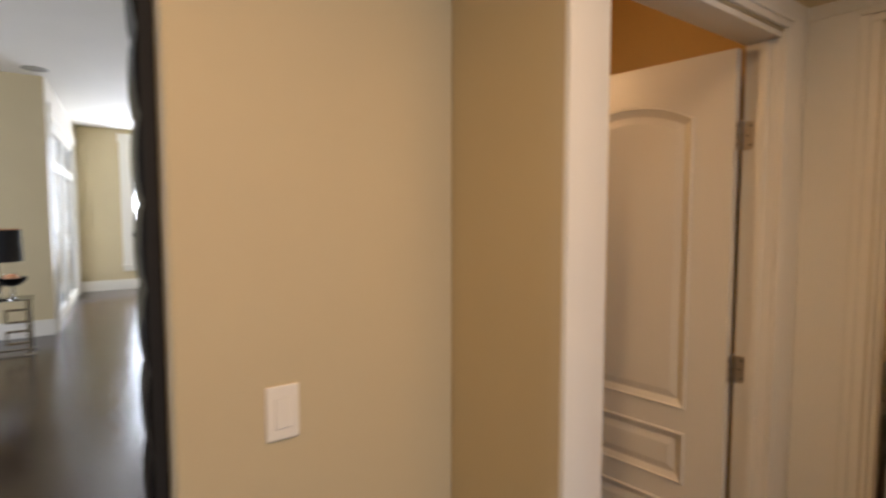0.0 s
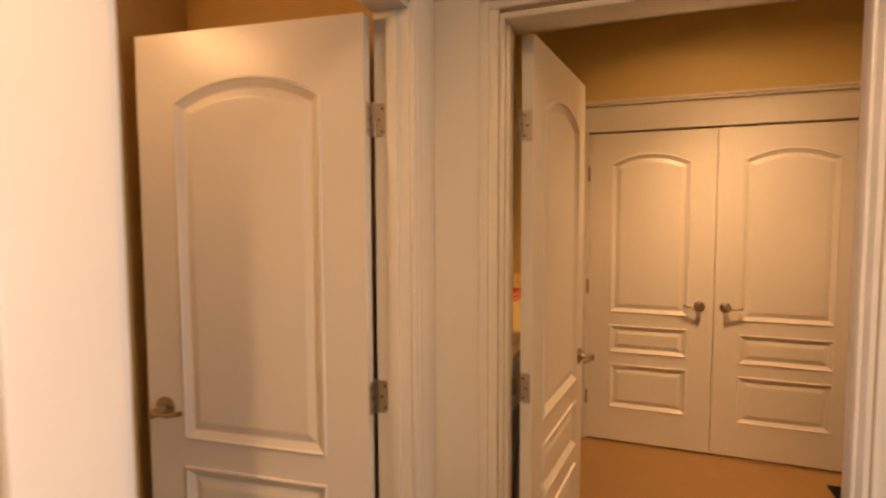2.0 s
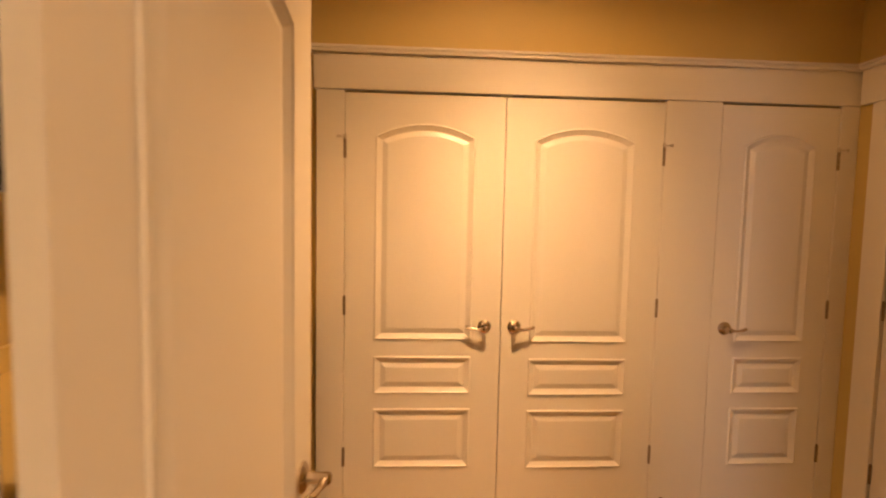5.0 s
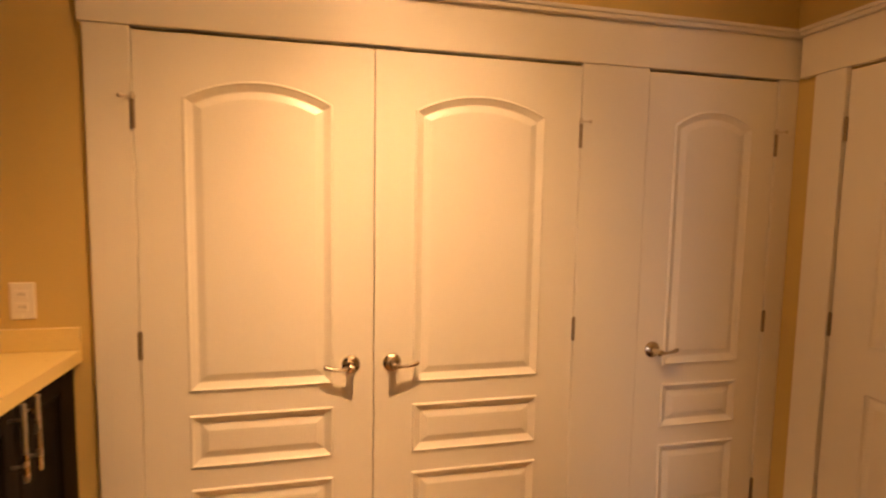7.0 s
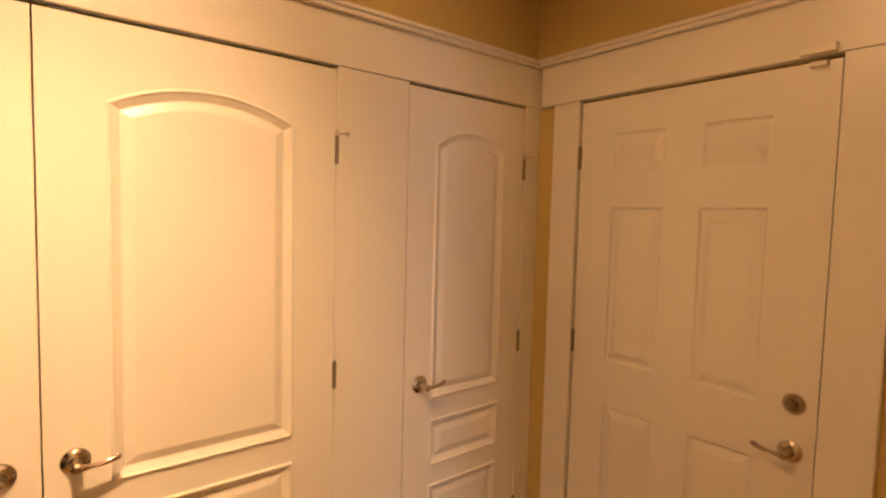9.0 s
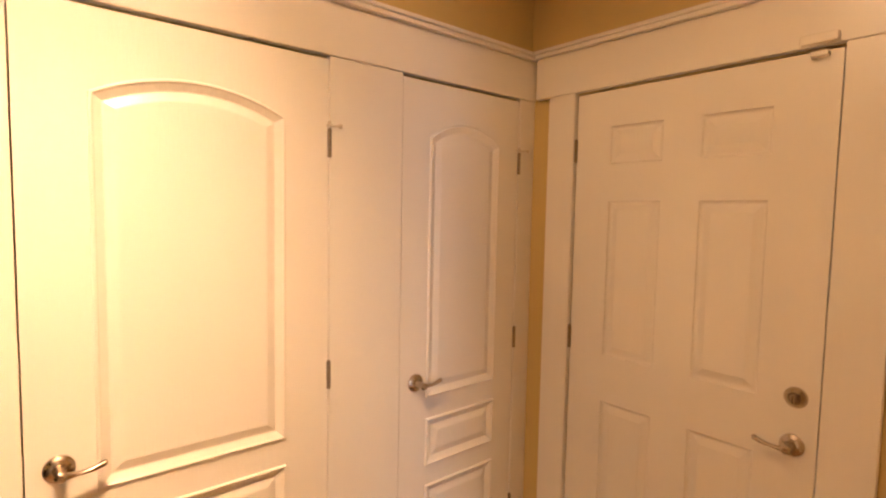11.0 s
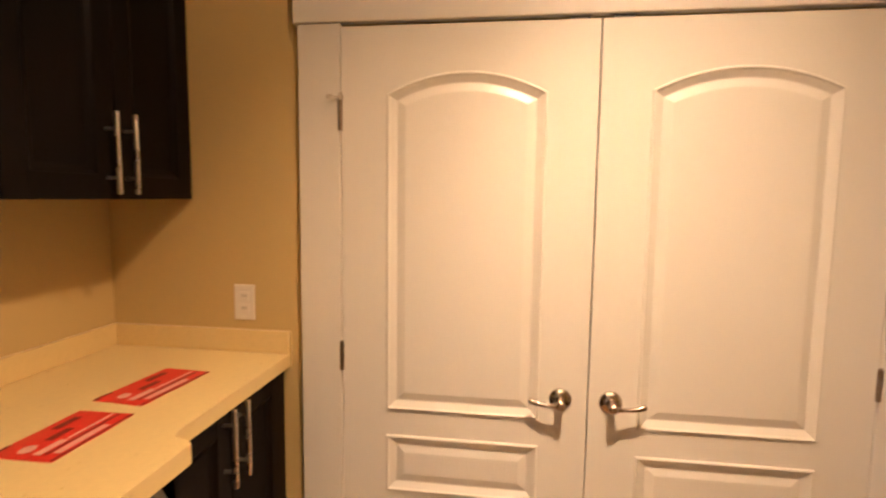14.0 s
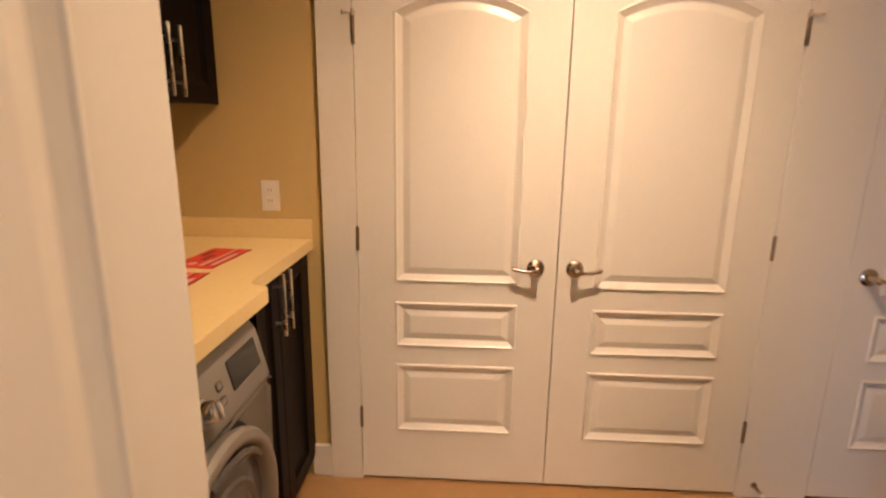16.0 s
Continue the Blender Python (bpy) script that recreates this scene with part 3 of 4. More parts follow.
switch_plate("wall_outlet", Matrix.Translation((E, 1.085, 1.19)) @ FACE_WEST, "ivory duplex outlet above the counter", "outlet")

ob = thing("alarm_keypad", Matrix.Translation((-1.318, S, 1.31)) @ Matrix.Rotation(radians(180), 4, "Z"), "white alarm keypad with dark display on the wall", "keypad")
part("body", box((-0.07, -0.022, -0.06), (0.07, 0, 0.065), 0.005, 2), PLASTIC, ob)
part("flap", box((-0.078, -0.034, -0.065), (0.078, -0.022, 0.010), 0.004, 2), PLASTIC, ob, "white hinged keypad flap")
part("display", box((-0.055, -0.0235, 0.022), (0.055, -0.0215, 0.050)), DARKGLASS, ob, "dark display strip")

ob = thing("door_stop", Matrix.Translation((F, -0.842, 0.058)) @ FACE_WEST, "small nickel spring door stop at the skirting", "door stop")
pts = [(0.007 * math.cos(k * 1.05), -0.002 - 0.0011 * k, 0.007 * math.sin(k * 1.05)) for k in range(56)]
part("spring", tube(pts, [(0.0013, 0.0013)] * 56, 5), NICKEL, ob, "coiled spring", True)
part("tip", cyl((0, -0.062, 0), (0, -0.078, 0), 0.0075, n=14, bevel=0.002), PLASTIC, ob, "white rubber tip", True)
part("base", cyl((0, 0, 0), (0, -0.004, 0), 0.012, n=14), NICKEL, ob)


def downlight(place, z, label):
    ob = thing("recessed_downlight", Matrix.Translation((place[0], place[1], z)), label, "ceiling light")
    part("trim_ring", lathe([(0.062, 0.0), (0.066, -0.006), (0.090, -0.005), (0.094, 0.0)], 36), PLASTIC, ob, "", True)
    part("lens", lathe([(0.0, -0.0015), (0.055, -0.002), (0.061, 0.0)], 32), LENS, ob, "warm glowing lens")


downlight(LAUNDRY_LAMP, 2.73, "round white recessed ceiling downlight, lit, out of view")
# unseen fixtures added for the two hall lamps
downlight(HALL_FILL_WEST, 2.73, "round white recessed ceiling downlight, lit, out of view")
downlight(HALL_LAMP_UNSEEN, 2.73, "round white recessed ceiling downlight, lit, out of view")
boxes("ceiling_powder", [((-3.17, 1.105, 2.715), (-2.15, 1.9, 2.728))], WALL_AMBER_LIT, "ceiling with warm light put into its colour", "ceiling")

# ---------------------------------------------------------------- laundry counter, cabinets, machines
CZ = 1.03
def counter_bm():
    bm = bmesh.new()
    out = [(-2.018, 1.554), (-2.018, 0.864)]
    c = (-0.612, 0.882)
    out += [(c[0] + 0.018 * math.sin(a), c[1] - 0.018 * math.cos(a)) for a in [i * math.pi / 2 / 6 for i in range(7)]]
    out += [(-0.594, 0.890), (-0.586, 0.914), (-0.572, 0.926), (-0.552, 0.930), (E - 0.002, 0.930), (E - 0.002, 1.554)]
    lo = [bm.verts.new((x, y, CZ - 0.042)) for x, y in out]
    hi = [bm.verts.new((x, y, CZ)) for x, y in out]
    n = len(out)
    bm.faces.new(lo[::-1])
    top = bm.faces.new(hi)
    for i in range(n):
        bm.faces.new((lo[i], lo[(i + 1) % n], hi[(i + 1) % n], hi[i]))
    bmesh.ops.bevel(bm, geom=list(top.edges), offset=0.003, segments=2, affect="EDGES", profile=0.5)
    return bm


ob = thing("countertop", Matrix(), "cream stone laundry countertop with low backsplash", "countertop")
part("slab", counter_bm(), QUARTZ, ob)
part("backsplash", box((E - 0.020, 0.930, CZ), (E, 1.535, 1.102), 0.002), QUARTZ, ob)
part("backsplash", box((-2.018, 1.536, CZ), (E, 1.556, 1.102), 0.002), QUARTZ, ob)


def bar_handle(parent, x, y, z0, z1):
    h = part("bar_handle", cyl((x, y - 0.032, z0), (x, y - 0.032, z1), 0.0062, n=14, bevel=0.001), STEEL, parent, "slim brushed steel bar handle", True)
    for z in (z0 + 0.042, z1 - 0.042):
        part("post", cyl((x, y, z), (x, y - 0.030, z), 0.0042, n=10), STEEL, h, "", True)


def shaker(parent, x0, x1, z0, z1, y, handle=None):
    """A framed door with a sunk panel, facing -y at y."""
    rail = 0.062
    bm = bmesh.new()
    for a, b in (((x0, z0), (x0 + rail, z1)), ((x1 - rail, z0), (x1, z1)), ((x0 + rail, z0), (x1 - rail, z0 + rail)), ((x0 + rail, z1 - rail), (x1 - rail, z1))):
        add_box(bm, (a[0], y - 0.019, a[1]), (b[0], y, b[1]), 0.0012)
    door = part("cabinet_door", bm, ESPRESSO, parent)
    part("panel", panel_bm(arch(x0 + rail, x1 - rail, z0 + rail, z1 - rail, 0), ((0, -0.017), (0.010, -0.010), (0.022, -0.006), (0.024, -0.006))), ESPRESSO, door, "", False, Matrix.Translation((0, y, 0)))
    if handle:
        bar_handle(door, handle[0], y - 0.019, handle[1], handle[2])


def upper_cabinet(x0, x1, z0, z1, label):
    ob = thing("wall_cabinet", Matrix.Translation((x0, 0, 0)), label, "cabinet", "upper laundry cabinets")
    w = x1 - x0
    part("body", box((0.001, 1.276, z0), (w - 0.001, 1.555, z1), 0.001), ESPRESSO, ob)
    mid = w / 2
    shaker(ob, 0.002, mid - 0.0015, z0 - 0.003, z1, 1.275, (mid - 0.033, z0 + 0.010, z0 + 0.218))
    shaker(ob, mid + 0.0015, w - 0.002, z0 - 0.003, z1, 1.275, (mid + 0.033, z0 + 0.010, z0 + 0.218))


upper_cabinet(-0.614, E - 0.002, 1.522, 2.36, "dark espresso double-door wall cabinet above counter")
upper_cabinet(-1.236, -0.615, 1.522, 2.36, "dark espresso double-door wall cabinet above counter")
upper_cabinet(-2.016, -1.237, 1.522, 2.36, "wide dark espresso double-door wall cabinet")

ob = thing("base_cabinet", Matrix.Translation((-0.590, 0, 0)), "dark espresso base cabinet with tall double doors", "cabinet")
part("body", box((0.0, 0.972, 0.10), (0.606, 1.55, CZ - 0.043), 0.001), ESPRESSO, ob)
part("toe_kick", box((0.0, 1.02, 0.002), (0.606, 1.54, 0.10)), ESPRESSO, ob)
part("end_panel", box((-0.022, 0.900, 0.002), (0.0, 1.55, CZ - 0.043), 0.001), ESPRESSO, ob)
shaker(ob, 0.004, 0.2775, 0.105, CZ - 0.046, 0.971, (0.246, 0.780, 0.988))
shaker(ob, 0.2805, 0.570, 0.105, CZ - 0.046, 0.971, (0.312, 0.780, 0.988))
part("filler", box((0.5705, 0.955, 0.105), (0.606, 0.972, CZ - 0.046), 0.001), ESPRESSO, ob)
boxes("counter_support", [((-2.016, 0.905, CZ - 0.062), (-0.614, 0.925, CZ - 0.0425)), ((-2.016, 1.53, CZ - 0.08), (-0.614, 1.55, CZ - 0.0425))], ESPRESSO, "dark rail under the countertop", "trim")


def machine(x, label, steam):
    """A front-loading machine 0.69 m wide, its front towards -y; x is its middle."""
    ob = thing("washing_machine" if steam else "clothes_dryer", Matrix.Translation((x, 0.875, 0.026)), label, "washing machine" if steam else "dryer")
    W, D, H = 0.343, 0.64, 0.928
    # cabinet side profile extruded across: front leans back at the controls
    prof = [(0.0, 0.03), (0.0, 0.735), (-0.006, 0.743), (-0.006, 0.753), (-0.002, 0.759), (-0.012, 0.767), (-0.014, 0.777), (0.016, 0.902), (0.030, H - 0.004), (0.055, H), (D, H), (D, 0.03)]
    bm = bmesh.new()
    a = [bm.verts.new((-W, y, z)) for y, z in prof]
    b = [bm.verts.new((W, y, z)) for y, z in prof]
    n = len(prof)
    bm.faces.new(a)
    bm.faces.new(b[::-1])
    for i in range(n):
        bm.faces.new((a[i], b[i], b[(i + 1) % n], a[(i + 1) % n]))
    bmesh.ops.bevel(bm, geom=[e for e in bm.edges if abs(e.verts[0].co.x) > W - 0.001 and abs(e.verts[1].co.x) > W - 0.001 and e.verts[0].co.x * e.verts[1].co.x > 0], offset=0.012, segments=3, affect="EDGES", profile=0.5)
    part("cabinet", bm, SILVER, ob, "", True)
    # a plane along the sloping control fascia: local x across, local z up the slope, -y outwards
    slope = math.atan2(0.030, 0.125)
    fas = Matrix.Translation((0, -0.0145, 0.777)) @ Matrix.Rotation(-slope, 4, "X")
    part("display", box((0.150, -0.002, 0.042), (0.305, 0.002, 0.116), 0.003), DARKGLASS, ob, "dark display window", False, fas)
    dial = part("dial", lathe([(0.0, 0.040), (0.018, 0.039), (0.023, 0.034), (0.026, 0.010), (0.029, 0.008), (0.033, 0.003), (0.036, 0.0)], 36), CHROME, ob, "chrome selector dial", True,
                fas @ Matrix.Translation((0.010, -0.001, 0.066)) @ Matrix.Rotation(radians(90), 4, "X"))
    part("grip", box((-0.005, -0.021, 0.034), (0.005, 0.021, 0.046), 0.003), CHROME, dial, "", True)
    for bx, bz in ((0.098, 0.082), (0.098, 0.046), (-0.16, 0.035), (-0.20, 0.035)):
        button = part("button", box((bx - 0.010, -0.003, bz - 0.008), (bx + 0.010, 0.001, bz + 0.008), 0.003, 2), SILVER, ob, "", True, fas)
        part("button_rim", box((bx - 0.012, -0.0008, bz - 0.010), (bx + 0.012, 0.001, bz + 0.010), 0.003, 2), GREYDARK, button, "", True)
    part("drawer", box((-0.325, -0.006, 0.025), (-0.10, 0.001, 0.110), 0.004, 2), SILVER, ob, "detergent drawer front", True, fas)
    front = Matrix.Translation((0, 0, 0.520)) @ Matrix.Rotation(radians(90), 4, "X")
    port = part("door_surround", lathe([(0.228, -0.002), (0.246, 0.012), (0.257, 0.030), (0.258, 0.042), (0.250, 0.054), (0.236, 0.058), (0.222, 0.054), (0.214, 0.044), (0.210, 0.026)], 72), SILVER, ob, "round silver door ring", True, front)
    part("seal", lathe([(0.236, -0.001), (0.262, 0.001), (0.270, 0.003), (0.264, 0.006), (0.250, 0.004)], 72), BLACK, port, "dark gap round the door", True)
    part("door_glass", lathe([(0.0, 0.050), (0.06, 0.049), (0.12, 0.044), (0.17, 0.036), (0.2115, 0.026)], 56), SMOKED, port, "smoky convex door cover", True)
    part("bowl_rim", lathe([(0.128, 0.0425), (0.134, 0.047), (0.142, 0.0475), (0.148, 0.0395)], 56), GREYDARK, port, "raised inner ring of the door cover", True)
    part("pull", tube([(0.205 * math.cos(a), 0.205 * math.sin(a), 0.046 + 0.010 * math.sin((a - 0.7) / 1.2 * math.pi)) for a in [0.7 + 1.2 * i / 10 for i in range(11)]], [(0.010, 0.010)] * 11, 8), SMOKED, port, "curved door pull", True)
    for dz, mat_, r in ((0.0, SILVER, 0.0055), (-0.013, GREYDARK, 0.0022)):
        ledge = [(x_, -0.001, 0.728 + dz + 0.030 * math.sin(x_ / 0.34 * 1.45)) for x_ in [-0.325 + 0.65 * i / 26 for i in range(27)]]
        part("fascia_ledge", tube(ledge, [(r, r)] * 27, 8), mat_, ob, "curved ledge under the controls", True)
    part("kick_panel", box((-W + 0.01, -0.004, 0.04), (W - 0.01, 0.002, 0.15), 0.003), SILVER, ob)
    for fx in (-0.28, 0.28):
        for fy in (0.06, 0.58):
            part("foot", cyl((fx, fy, -0.024), (fx, fy, 0.035), 0.022, n=14), GREYDARK, ob)
    return ob


machine(-0.978, "silver front-loading washing machine with chrome dial", True)
machine(-1.670, "silver front-loading dryer with chrome dial", False)


def towel_bm(w, dpt, h, wob):
    """A folded towel: soft rounded sides, one folded edge towards -y."""
    bm = bmesh.new()
    rings = []
    prof = [(0.0, 0.0), (0.6, 0.0), (0.92, 0.10), (1.0, 0.5), (0.92, 0.90), (0.6, 1.0), (0.0, 1.03)]
    n = 40
    for s, z in prof[1:]:
        ring = []
        for k in range(n):
            a = k * math.tau / n
            c, q = math.cos(a), math.sin(a)
            e = 0.28
            px = w / 2 * abs(c) ** e * (1 if c > 0 else -1)
            py = dpt / 2 * abs(q) ** e * (1 if q > 0 else -1)
            shrink = (1 - s) * h * 0.55
            px -= shrink * (1 if px > 0 else -1)
            py -= shrink * (1 if py > 0 else -1)
            wv = 0.003 * noise.noise(Vector((px * 18 + wob, py * 18, z * 3)))
            ring.append(bm.verts.new((px + wv, py + wv, h * z + wv * 0.8)))
        rings.append(ring)
    for r0, r1 in zip(rings, rings[1:]):
        for k in range(n):
            bm.faces.new((r0[k], r0[(k + 1) % n], r1[(k + 1) % n], r1[k]))
    bm.faces.new(rings[0][::-1])
    bm.faces.new(rings[-1])
    return bm


z = CZ
for i, (h, w, dpt, ox, oy, rz) in enumerate(((0.030, 0.27, 0.25, 0, 0, 1), (0.027, 0.265, 0.24, 0.002, 0.004, -2), (0.026, 0.26, 0.25, -0.004, 0, 2), (0.034, 0.28, 0.255, 0.006, -0.006, -1))):
    t = tagged(link("folded_towel", towel_bm(w, dpt, h, i * 7.3), TOWEL, True), "black folded towel in a stack on the counter", "towel", "stack of black towels")
    t.matrix_world = pose(-0.862 + ox, 1.385 + oy, z, 0, 0, rz)
    z += h * 1.01


def leaflet(m, w, dpt):
    """A glossy leaflet lying flat with its long side along x."""
    ob = thing("leaflet", m, "glossy red printed leaflet lying on the counter", "leaflet", "red leaflets on the counter")
    bm = bmesh.new()
    nx = 14
    rows = []
    for j in range(3):
        rows.append([bm.verts.new((-w / 2 + w * i / nx, -dpt / 2 + dpt * j / 2, 0.0012 + 0.0016 * (math.sin(i / nx * math.pi * 1.7) ** 2) * (1 - j * 0.3))) for i in range(nx + 1)])
    for j in range(2):
        for i in range(nx):
            bm.faces.new((rows[j][i], rows[j][i + 1], rows[j + 1][i + 1], rows[j + 1][i]))
    ext = bmesh.ops.extrude_face_region(bm, geom=bm.faces[:])
    for v in ext["geom"]:
        if isinstance(v, bmesh.types.BMVert):
            v.co.z -= 0.001
    part("sheet", bm, RED, ob)

    def mark(name, x0, x1, y0, y1, material, lift):
        part(name, box((x0 * w, y0 * dpt, 0.0030), (x1 * w, y1 * dpt, lift)), material, ob)

    mark("print_band", -0.49, 0.49, -0.50, -0.46, DARKRED, 0.0034)
    mark("print_band", -0.40, 0.47, -0.28, -0.24, DARKRED, 0.0034)
    mark("print_line", -0.36, 0.22, -0.42, -0.31, PINK, 0.0035)
    mark("print_line", -0.42, -0.12, -0.20, -0.08, PINK, 0.0035)
    mark("print_line", -0.10, 0.46, -0.18, -0.13, PINK, 0.0035)
    mark("print_patch", -0.16, 0.10, 0.02, 0.14, DARKRED, 0.0034)
    mark("print_patch", 0.06, 0.34, 0.24, 0.36, DARKRED, 0.0034)
    mark("print_band", -0.49, -0.30, 0.44, 0.49, DARKRED, 0.0034)
    bm = lathe([(0.0, 0.0036), (0.017, 0.0036), (0.018, 0.003)], 24)
    part("print_spot", bm, PINK, ob, "pale oval print", False, Matrix.Translation((-0.34 * w, 0.12 * dpt, 0)) @ Matrix.Diagonal((1.0, 0.75, 1, 1)))


leaflet(pose(-0.610, 1.143, CZ, 0, 0, 1.0), 0.222, 0.138)
leaflet(pose(-0.322, 1.155, CZ, 0, 0, -4.0), 0.250, 0.140)

# black door mat in front of the entry door
bm = box((-0.90, -1.46, 0.002), (-0.195, -0.566, 0.014), 0.003)
tagged(link("door_mat", bm, MATRUG), "black ribbed door mat on the tan floor", "door mat")

# ---------------------------------------------------------------- living room seen past the hall corner
def wave_art():
    """A lacquered panel of stacked rolls, seen edge-on: each roll bulges and is cut off by a narrow groove."""
    ob = thing("wall_art", Matrix.Translation((-3.918, 1.43, 0)), "gloss black panel of stacked rolls on the tan wall", "wall art")
    pitch, low = 0.163, 0.40
    for k in range(10):
        z0 = low + k * pitch
        out = [(-0.0275, z0 + 0.002), (-0.029, z0 + 0.002)]
        for i in range(13):
            q = i / 12
            out.append((-0.029 - 0.007 * math.sin(q * math.pi) ** 0.6, z0 + 0.004 + (pitch - 0.008) * q))
        out += [(-0.029, z0 + pitch - 0.002), (-0.0275, z0 + pitch - 0.002)]
        bm = bmesh.new()
        near = [bm.verts.new((x, 0, zz)) for x, zz in out]
        far = [bm.verts.new((x, 0.12, zz)) for x, zz in out]
        bm.faces.new(near)
        bm.faces.new(far[::-1])
        for i in range(len(out)):
            bm.faces.new((near[i], near[i - 1], far[i - 1], far[i]))
        part("roll", bm, GLOSSBLACK, ob, "", True)
    part("backing", box((-0.0275, 0.004, low), (0.0, 0.116, low + 10 * pitch)), BLACK, ob)


wave_art()


def console_table():
    ob = thing("console_table", Matrix.Translation((-4.83, 7.55, 0)), "chrome console table with smoked glass top and open square frets", "table")
    part("tabletop", box((-0.46, -0.19, 0.600), (0.46, 0.19, 0.612), 0.002), TABLEGLASS, ob, "smoked glass top")
    for x in (-0.42, 0.42):
        for y in (-0.16, 0.16):
            part("leg", box((x - 0.02, y - 0.02, 0.0), (x + 0.02, y + 0.02, 0.600), 0.002), CHROME, ob)
            part("foot", box((x - 0.04, y - 0.035, 0.0), (x + 0.045, y + 0.035, 0.022), 0.003), CHROME, ob)
        s = 1 if x > 0 else -1
        for zz in (0.13, 0.36):
            bm = bmesh.new()
            add_box(bm, (x - s * 0.20, -0.17, zz), (x - s * 0.02, -0.145, zz + 0.025))
            add_box(bm, (x - s * 0.20, -0.17, zz + 0.13), (x - s * 0.02, -0.145, zz + 0.155))
            add_box(bm, (x - s * 0.20, -0.17, zz + 0.025), (x - s * 0.175, -0.145, zz + 0.13))
            part("fret", bm, CHROME, ob)
    part("stretcher", box((-0.42, -0.012, 0.03), (0.42, 0.012, 0.05), 0.002), CHROME, ob)


console_table()
ob = thing("table_lamp", Matrix.Translation((-4.66, 7.55, 0.612)), "table lamp with black drum shade on the console", "lamp")
part("base", lathe([(0.0, 0.0), (0.085, 0.0), (0.09, 0.012), (0.03, 0.03), (0.022, 0.10), (0.05, 0.16), (0.055, 0.22), (0.02, 0.28), (0.012, 0.42), (0.0, 0.42)], 28), CHROME, ob, "", True)
part("shade", lathe([(0.225, 0.40), (0.215, 0.745), (0.210, 0.745), (0.220, 0.40)], 40), SHADE, ob, "black fabric drum shade", True)
part("shade_rim", lathe([(0.2155, 0.738), (0.2175, 0.745), (0.2085, 0.747), (0.2085, 0.738)], 40), ORANGE, ob, "thin bright rim", True)
ob = thing("bowl", Matrix.Translation((-4.535, 7.42, 0.612)), "dark footed bowl with orange fruit on the console", "bowl")
part("foot", lathe([(0.0, 0.0), (0.05, 0.0), (0.05, 0.008), (0.02, 0.03), (0.02, 0.14), (0.0, 0.14)], 24), CHROME, ob, "", True)
part("dish", lathe([(0.0, 0.14), (0.06, 0.15), (0.12, 0.20), (0.135, 0.235), (0.128, 0.235), (0.10, 0.20), (0.0, 0.165)], 32), GLOSSBLACK, ob, "", True)
part("fruit", lathe([(0.0, 0.17), (0.05, 0.18), (0.075, 0.22), (0.06, 0.265), (0.0, 0.28)], 20), ORANGE, ob, "pale orange fruit", True)


def dining_chair(m):
    ob = thing("dining_chair", m, "tall black chair with slatted curved back", "chair")
    part("seat", box((-0.22, -0.22, 0.60), (0.22, 0.22, 0.65), 0.015, 2), SHADE, ob)
    for x in (-0.19, 0.19):
        part("leg", tube([(x, -0.19, 0.60), (x * 1.05, -0.21, 0.3), (x * 1.12, -0.24, 0.0)], [(0.018, 0.018)] * 3, 8), GLOSSBLACK, ob, "", True)
        part("leg", tube([(x, 0.19, 0.60), (x * 1.05, 0.21, 0.3), (x * 1.12, 0.24, 0.0)], [(0.018, 0.018)] * 3, 8), GLOSSBLACK, ob, "", True)
        part("back_post", tube([(x, 0.20, 0.62), (x, 0.235, 0.85), (x * 1.04, 0.29, 1.08), (x * 1.06, 0.345, 1.235)], [(0.016, 0.016)] * 4, 8), GLOSSBLACK, ob, "", True)
    for k in range(7):
        zz = 0.70 + k * 0.085
        yy = 0.205 + 0.14 * ((zz - 0.62) / 0.62) ** 1.4
        part("slat", box((-0.19, yy - 0.008, zz), (0.19, yy + 0.008, zz + 0.045), 0.003), GLOSSBLACK, ob)


dining_chair(pose(-2.86, 9.3, 0, 0, 0, 72))


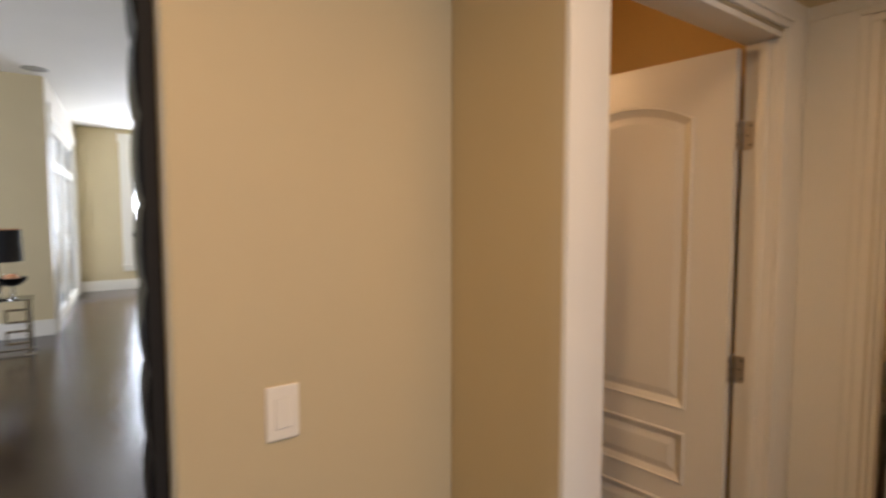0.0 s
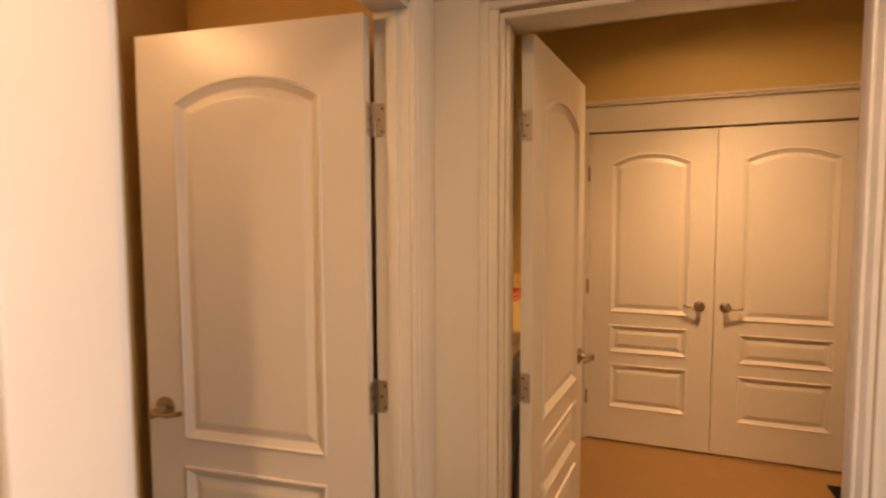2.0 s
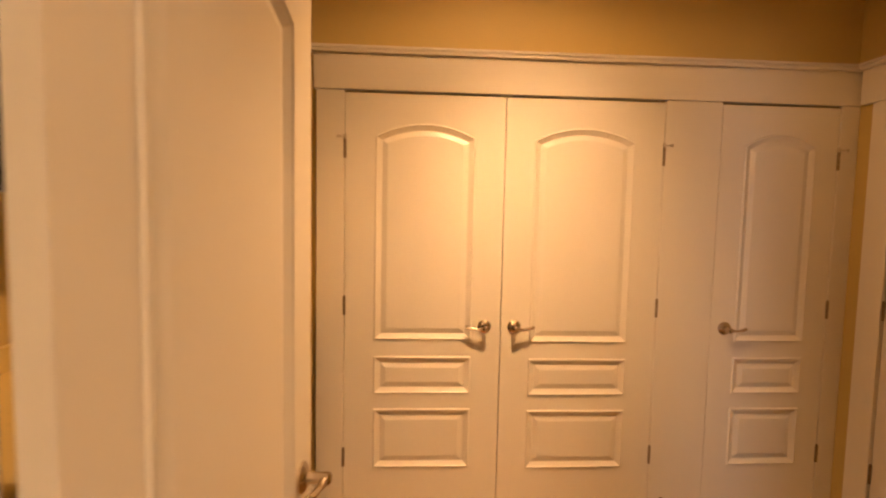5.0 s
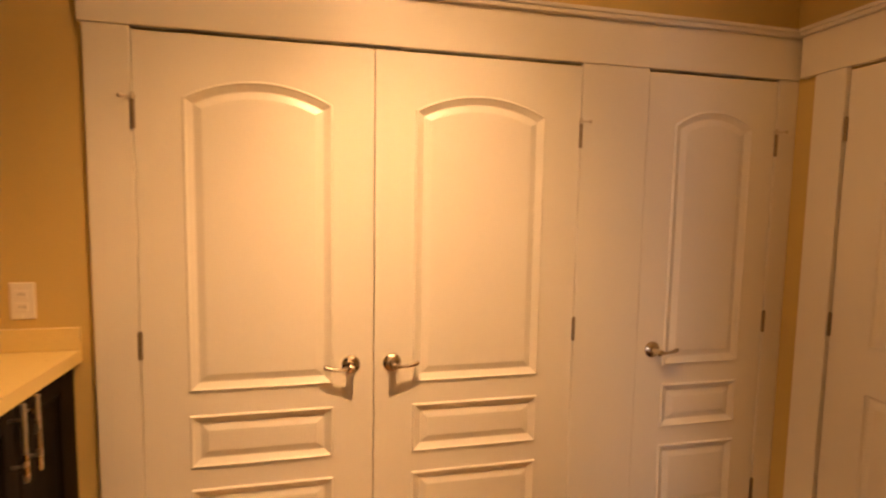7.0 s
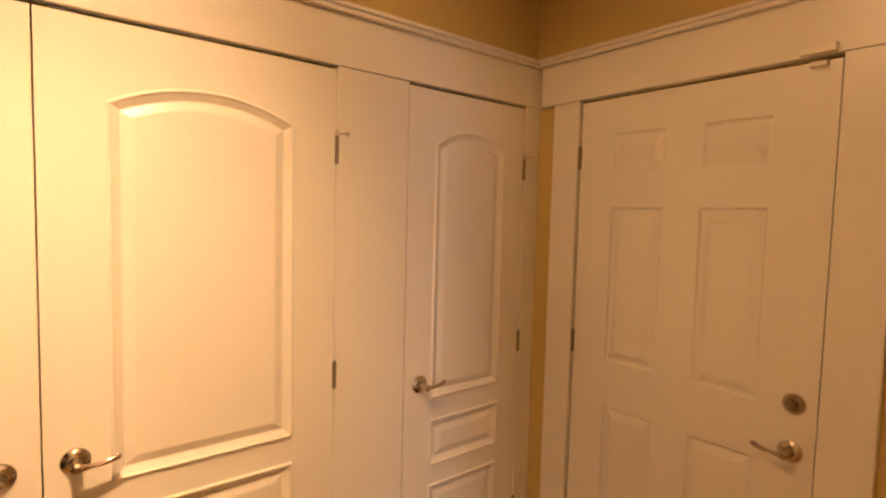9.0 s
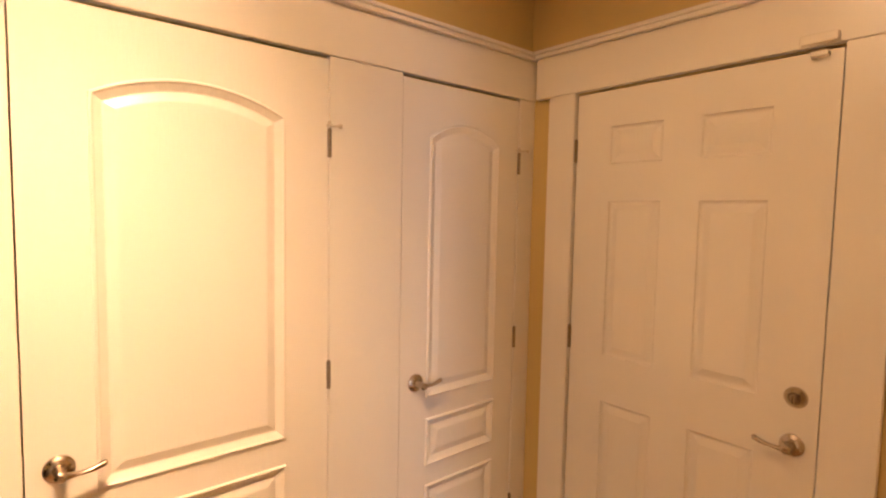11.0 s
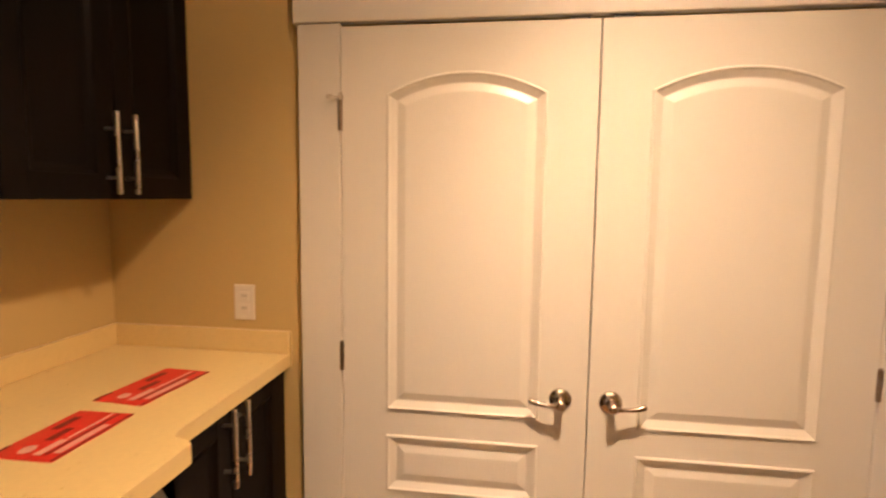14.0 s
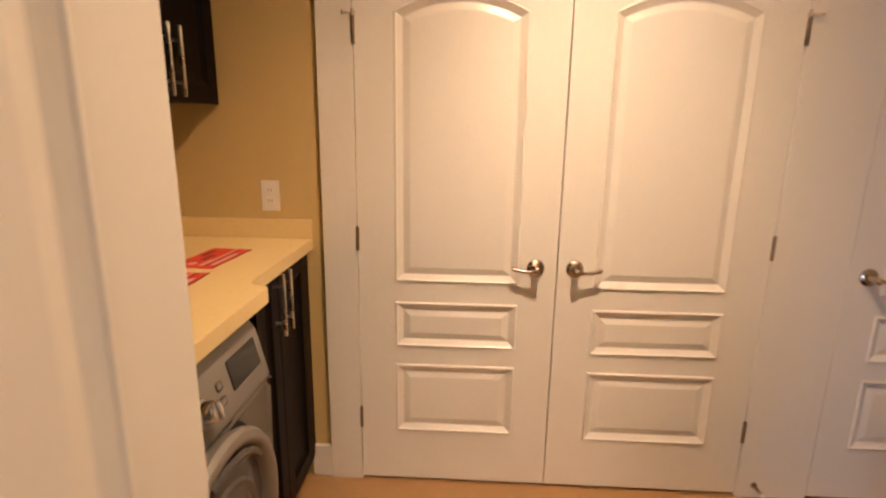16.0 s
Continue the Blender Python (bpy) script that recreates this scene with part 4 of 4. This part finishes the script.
def window_unit():
    ob = thing("window_1", Matrix.Translation((0, 12.6, 0)), "tall white framed window, brightly lit from outside", "window", "", "structure")
    x0, x1, z0, z1 = -2.95, -1.90, 0.50, 2.95
    for n, a, b in (("casing", (x0 - 0.17, -0.022, z0), (x0, 0.0, z1)), ("casing", (x1, -0.022, z0), (x1 + 0.17, 0.0, z1)), ("header", (x0 - 0.20, -0.03, z1), (x1 + 0.20, 0.0, z1 + 0.16)),
                    ("sill", (x0 - 0.20, -0.06, z0 - 0.03), (x1 + 0.20, 0.0, z0)), ("apron", (x0 - 0.17, -0.02, z0 - 0.13), (x1 + 0.17, 0.0, z0 - 0.03)),
                    ("frame", (x0, 0.02, z0), (x0 + 0.05, 0.09, z1)), ("frame", (x1 - 0.05, 0.02, z0), (x1, 0.09, z1)), ("frame", (x0 + 0.05, 0.02, z0), (x1 - 0.05, 0.09, z0 + 0.05)),
                    ("frame", (x0 + 0.05, 0.02, z1 - 0.05), (x1 - 0.05, 0.09, z1)), ("mullion", (x0 + 0.05, 0.03, 2.35), (x1 - 0.05, 0.08, 2.42))):
        part(n, box(a, b, 0.002), PAINT, ob)
    p = part("pane", box((x0 + 0.05, 0.05, z0 + 0.05), (x1 - 0.05, 0.056, z1 - 0.05)), GLASS, ob)
    p.visible_shadow = False


window_unit()
ob = thing("patio_door", SL, "tall white framed glass patio door with transom", "door", "", "structure")
for n, a, b in (("casing", (0.22, -0.022, 0), (0.36, 0.0, 2.78)), ("casing", (3.74, -0.022, 0), (3.88, 0.0, 2.78)), ("header", (0.20, -0.03, 2.78), (3.90, 0, 2.93)),
                ("frame", (0.36, 0.02, 0), (0.46, 0.09, 2.75)), ("frame", (3.64, 0.02, 0), (3.74, 0.09, 2.75)), ("frame", (1.98, 0.02, 0.0), (2.10, 0.09, 2.12)),
                ("rail", (0.46, 0.02, 2.12), (3.64, 0.09, 2.24)), ("rail", (0.46, 0.02, 0), (3.64, 0.09, 0.14)), ("rail", (0.46, 0.02, 2.65), (3.64, 0.09, 2.75)), ("mullion", (1.98, 0.02, 2.24), (2.10, 0.09, 2.65))):
    part(n, box(a, b, 0.002), PAINT, ob)
for a, b in (((0.46, 0.05, 0.14), (1.98, 0.056, 2.12)), ((2.10, 0.05, 0.14), (3.64, 0.056, 2.12)), ((0.46, 0.05, 2.24), (1.98, 0.056, 2.65)), ((2.10, 0.05, 2.24), (3.64, 0.056, 2.65))):
    p = part("pane", box(a, b), GLASS, ob)
    p.visible_shadow = False
part("handle", box((1.90, -0.045, 0.95), (1.94, -0.0, 1.20), 0.006), STEEL, ob)

# recessed ceiling light, with no lamp of its own
ob = thing("recessed_ceiling_light", Matrix.Translation((-4.27, 8.1, 3.2)), "round grey recessed ceiling fixture", "ceiling light")
part("ring", lathe([(0.0, -0.006), (0.085, -0.006), (0.10, -0.010), (0.125, -0.006), (0.13, 0.0)], 32), SILVER, ob, "", True)
ob = thing("floor_register", Matrix.Translation((-3.80, 11.2, 0)), "small metal floor vent in the hardwood", "vent")
part("frame", box((-0.14, -0.06, 0), (0.14, 0.06, 0.006), 0.002), STEEL, ob)
for k in range(5):
    part("slat", box((-0.12, -0.045 + k * 0.02, 0.006), (0.12, -0.037 + k * 0.02, 0.009)), GREYDARK, ob)
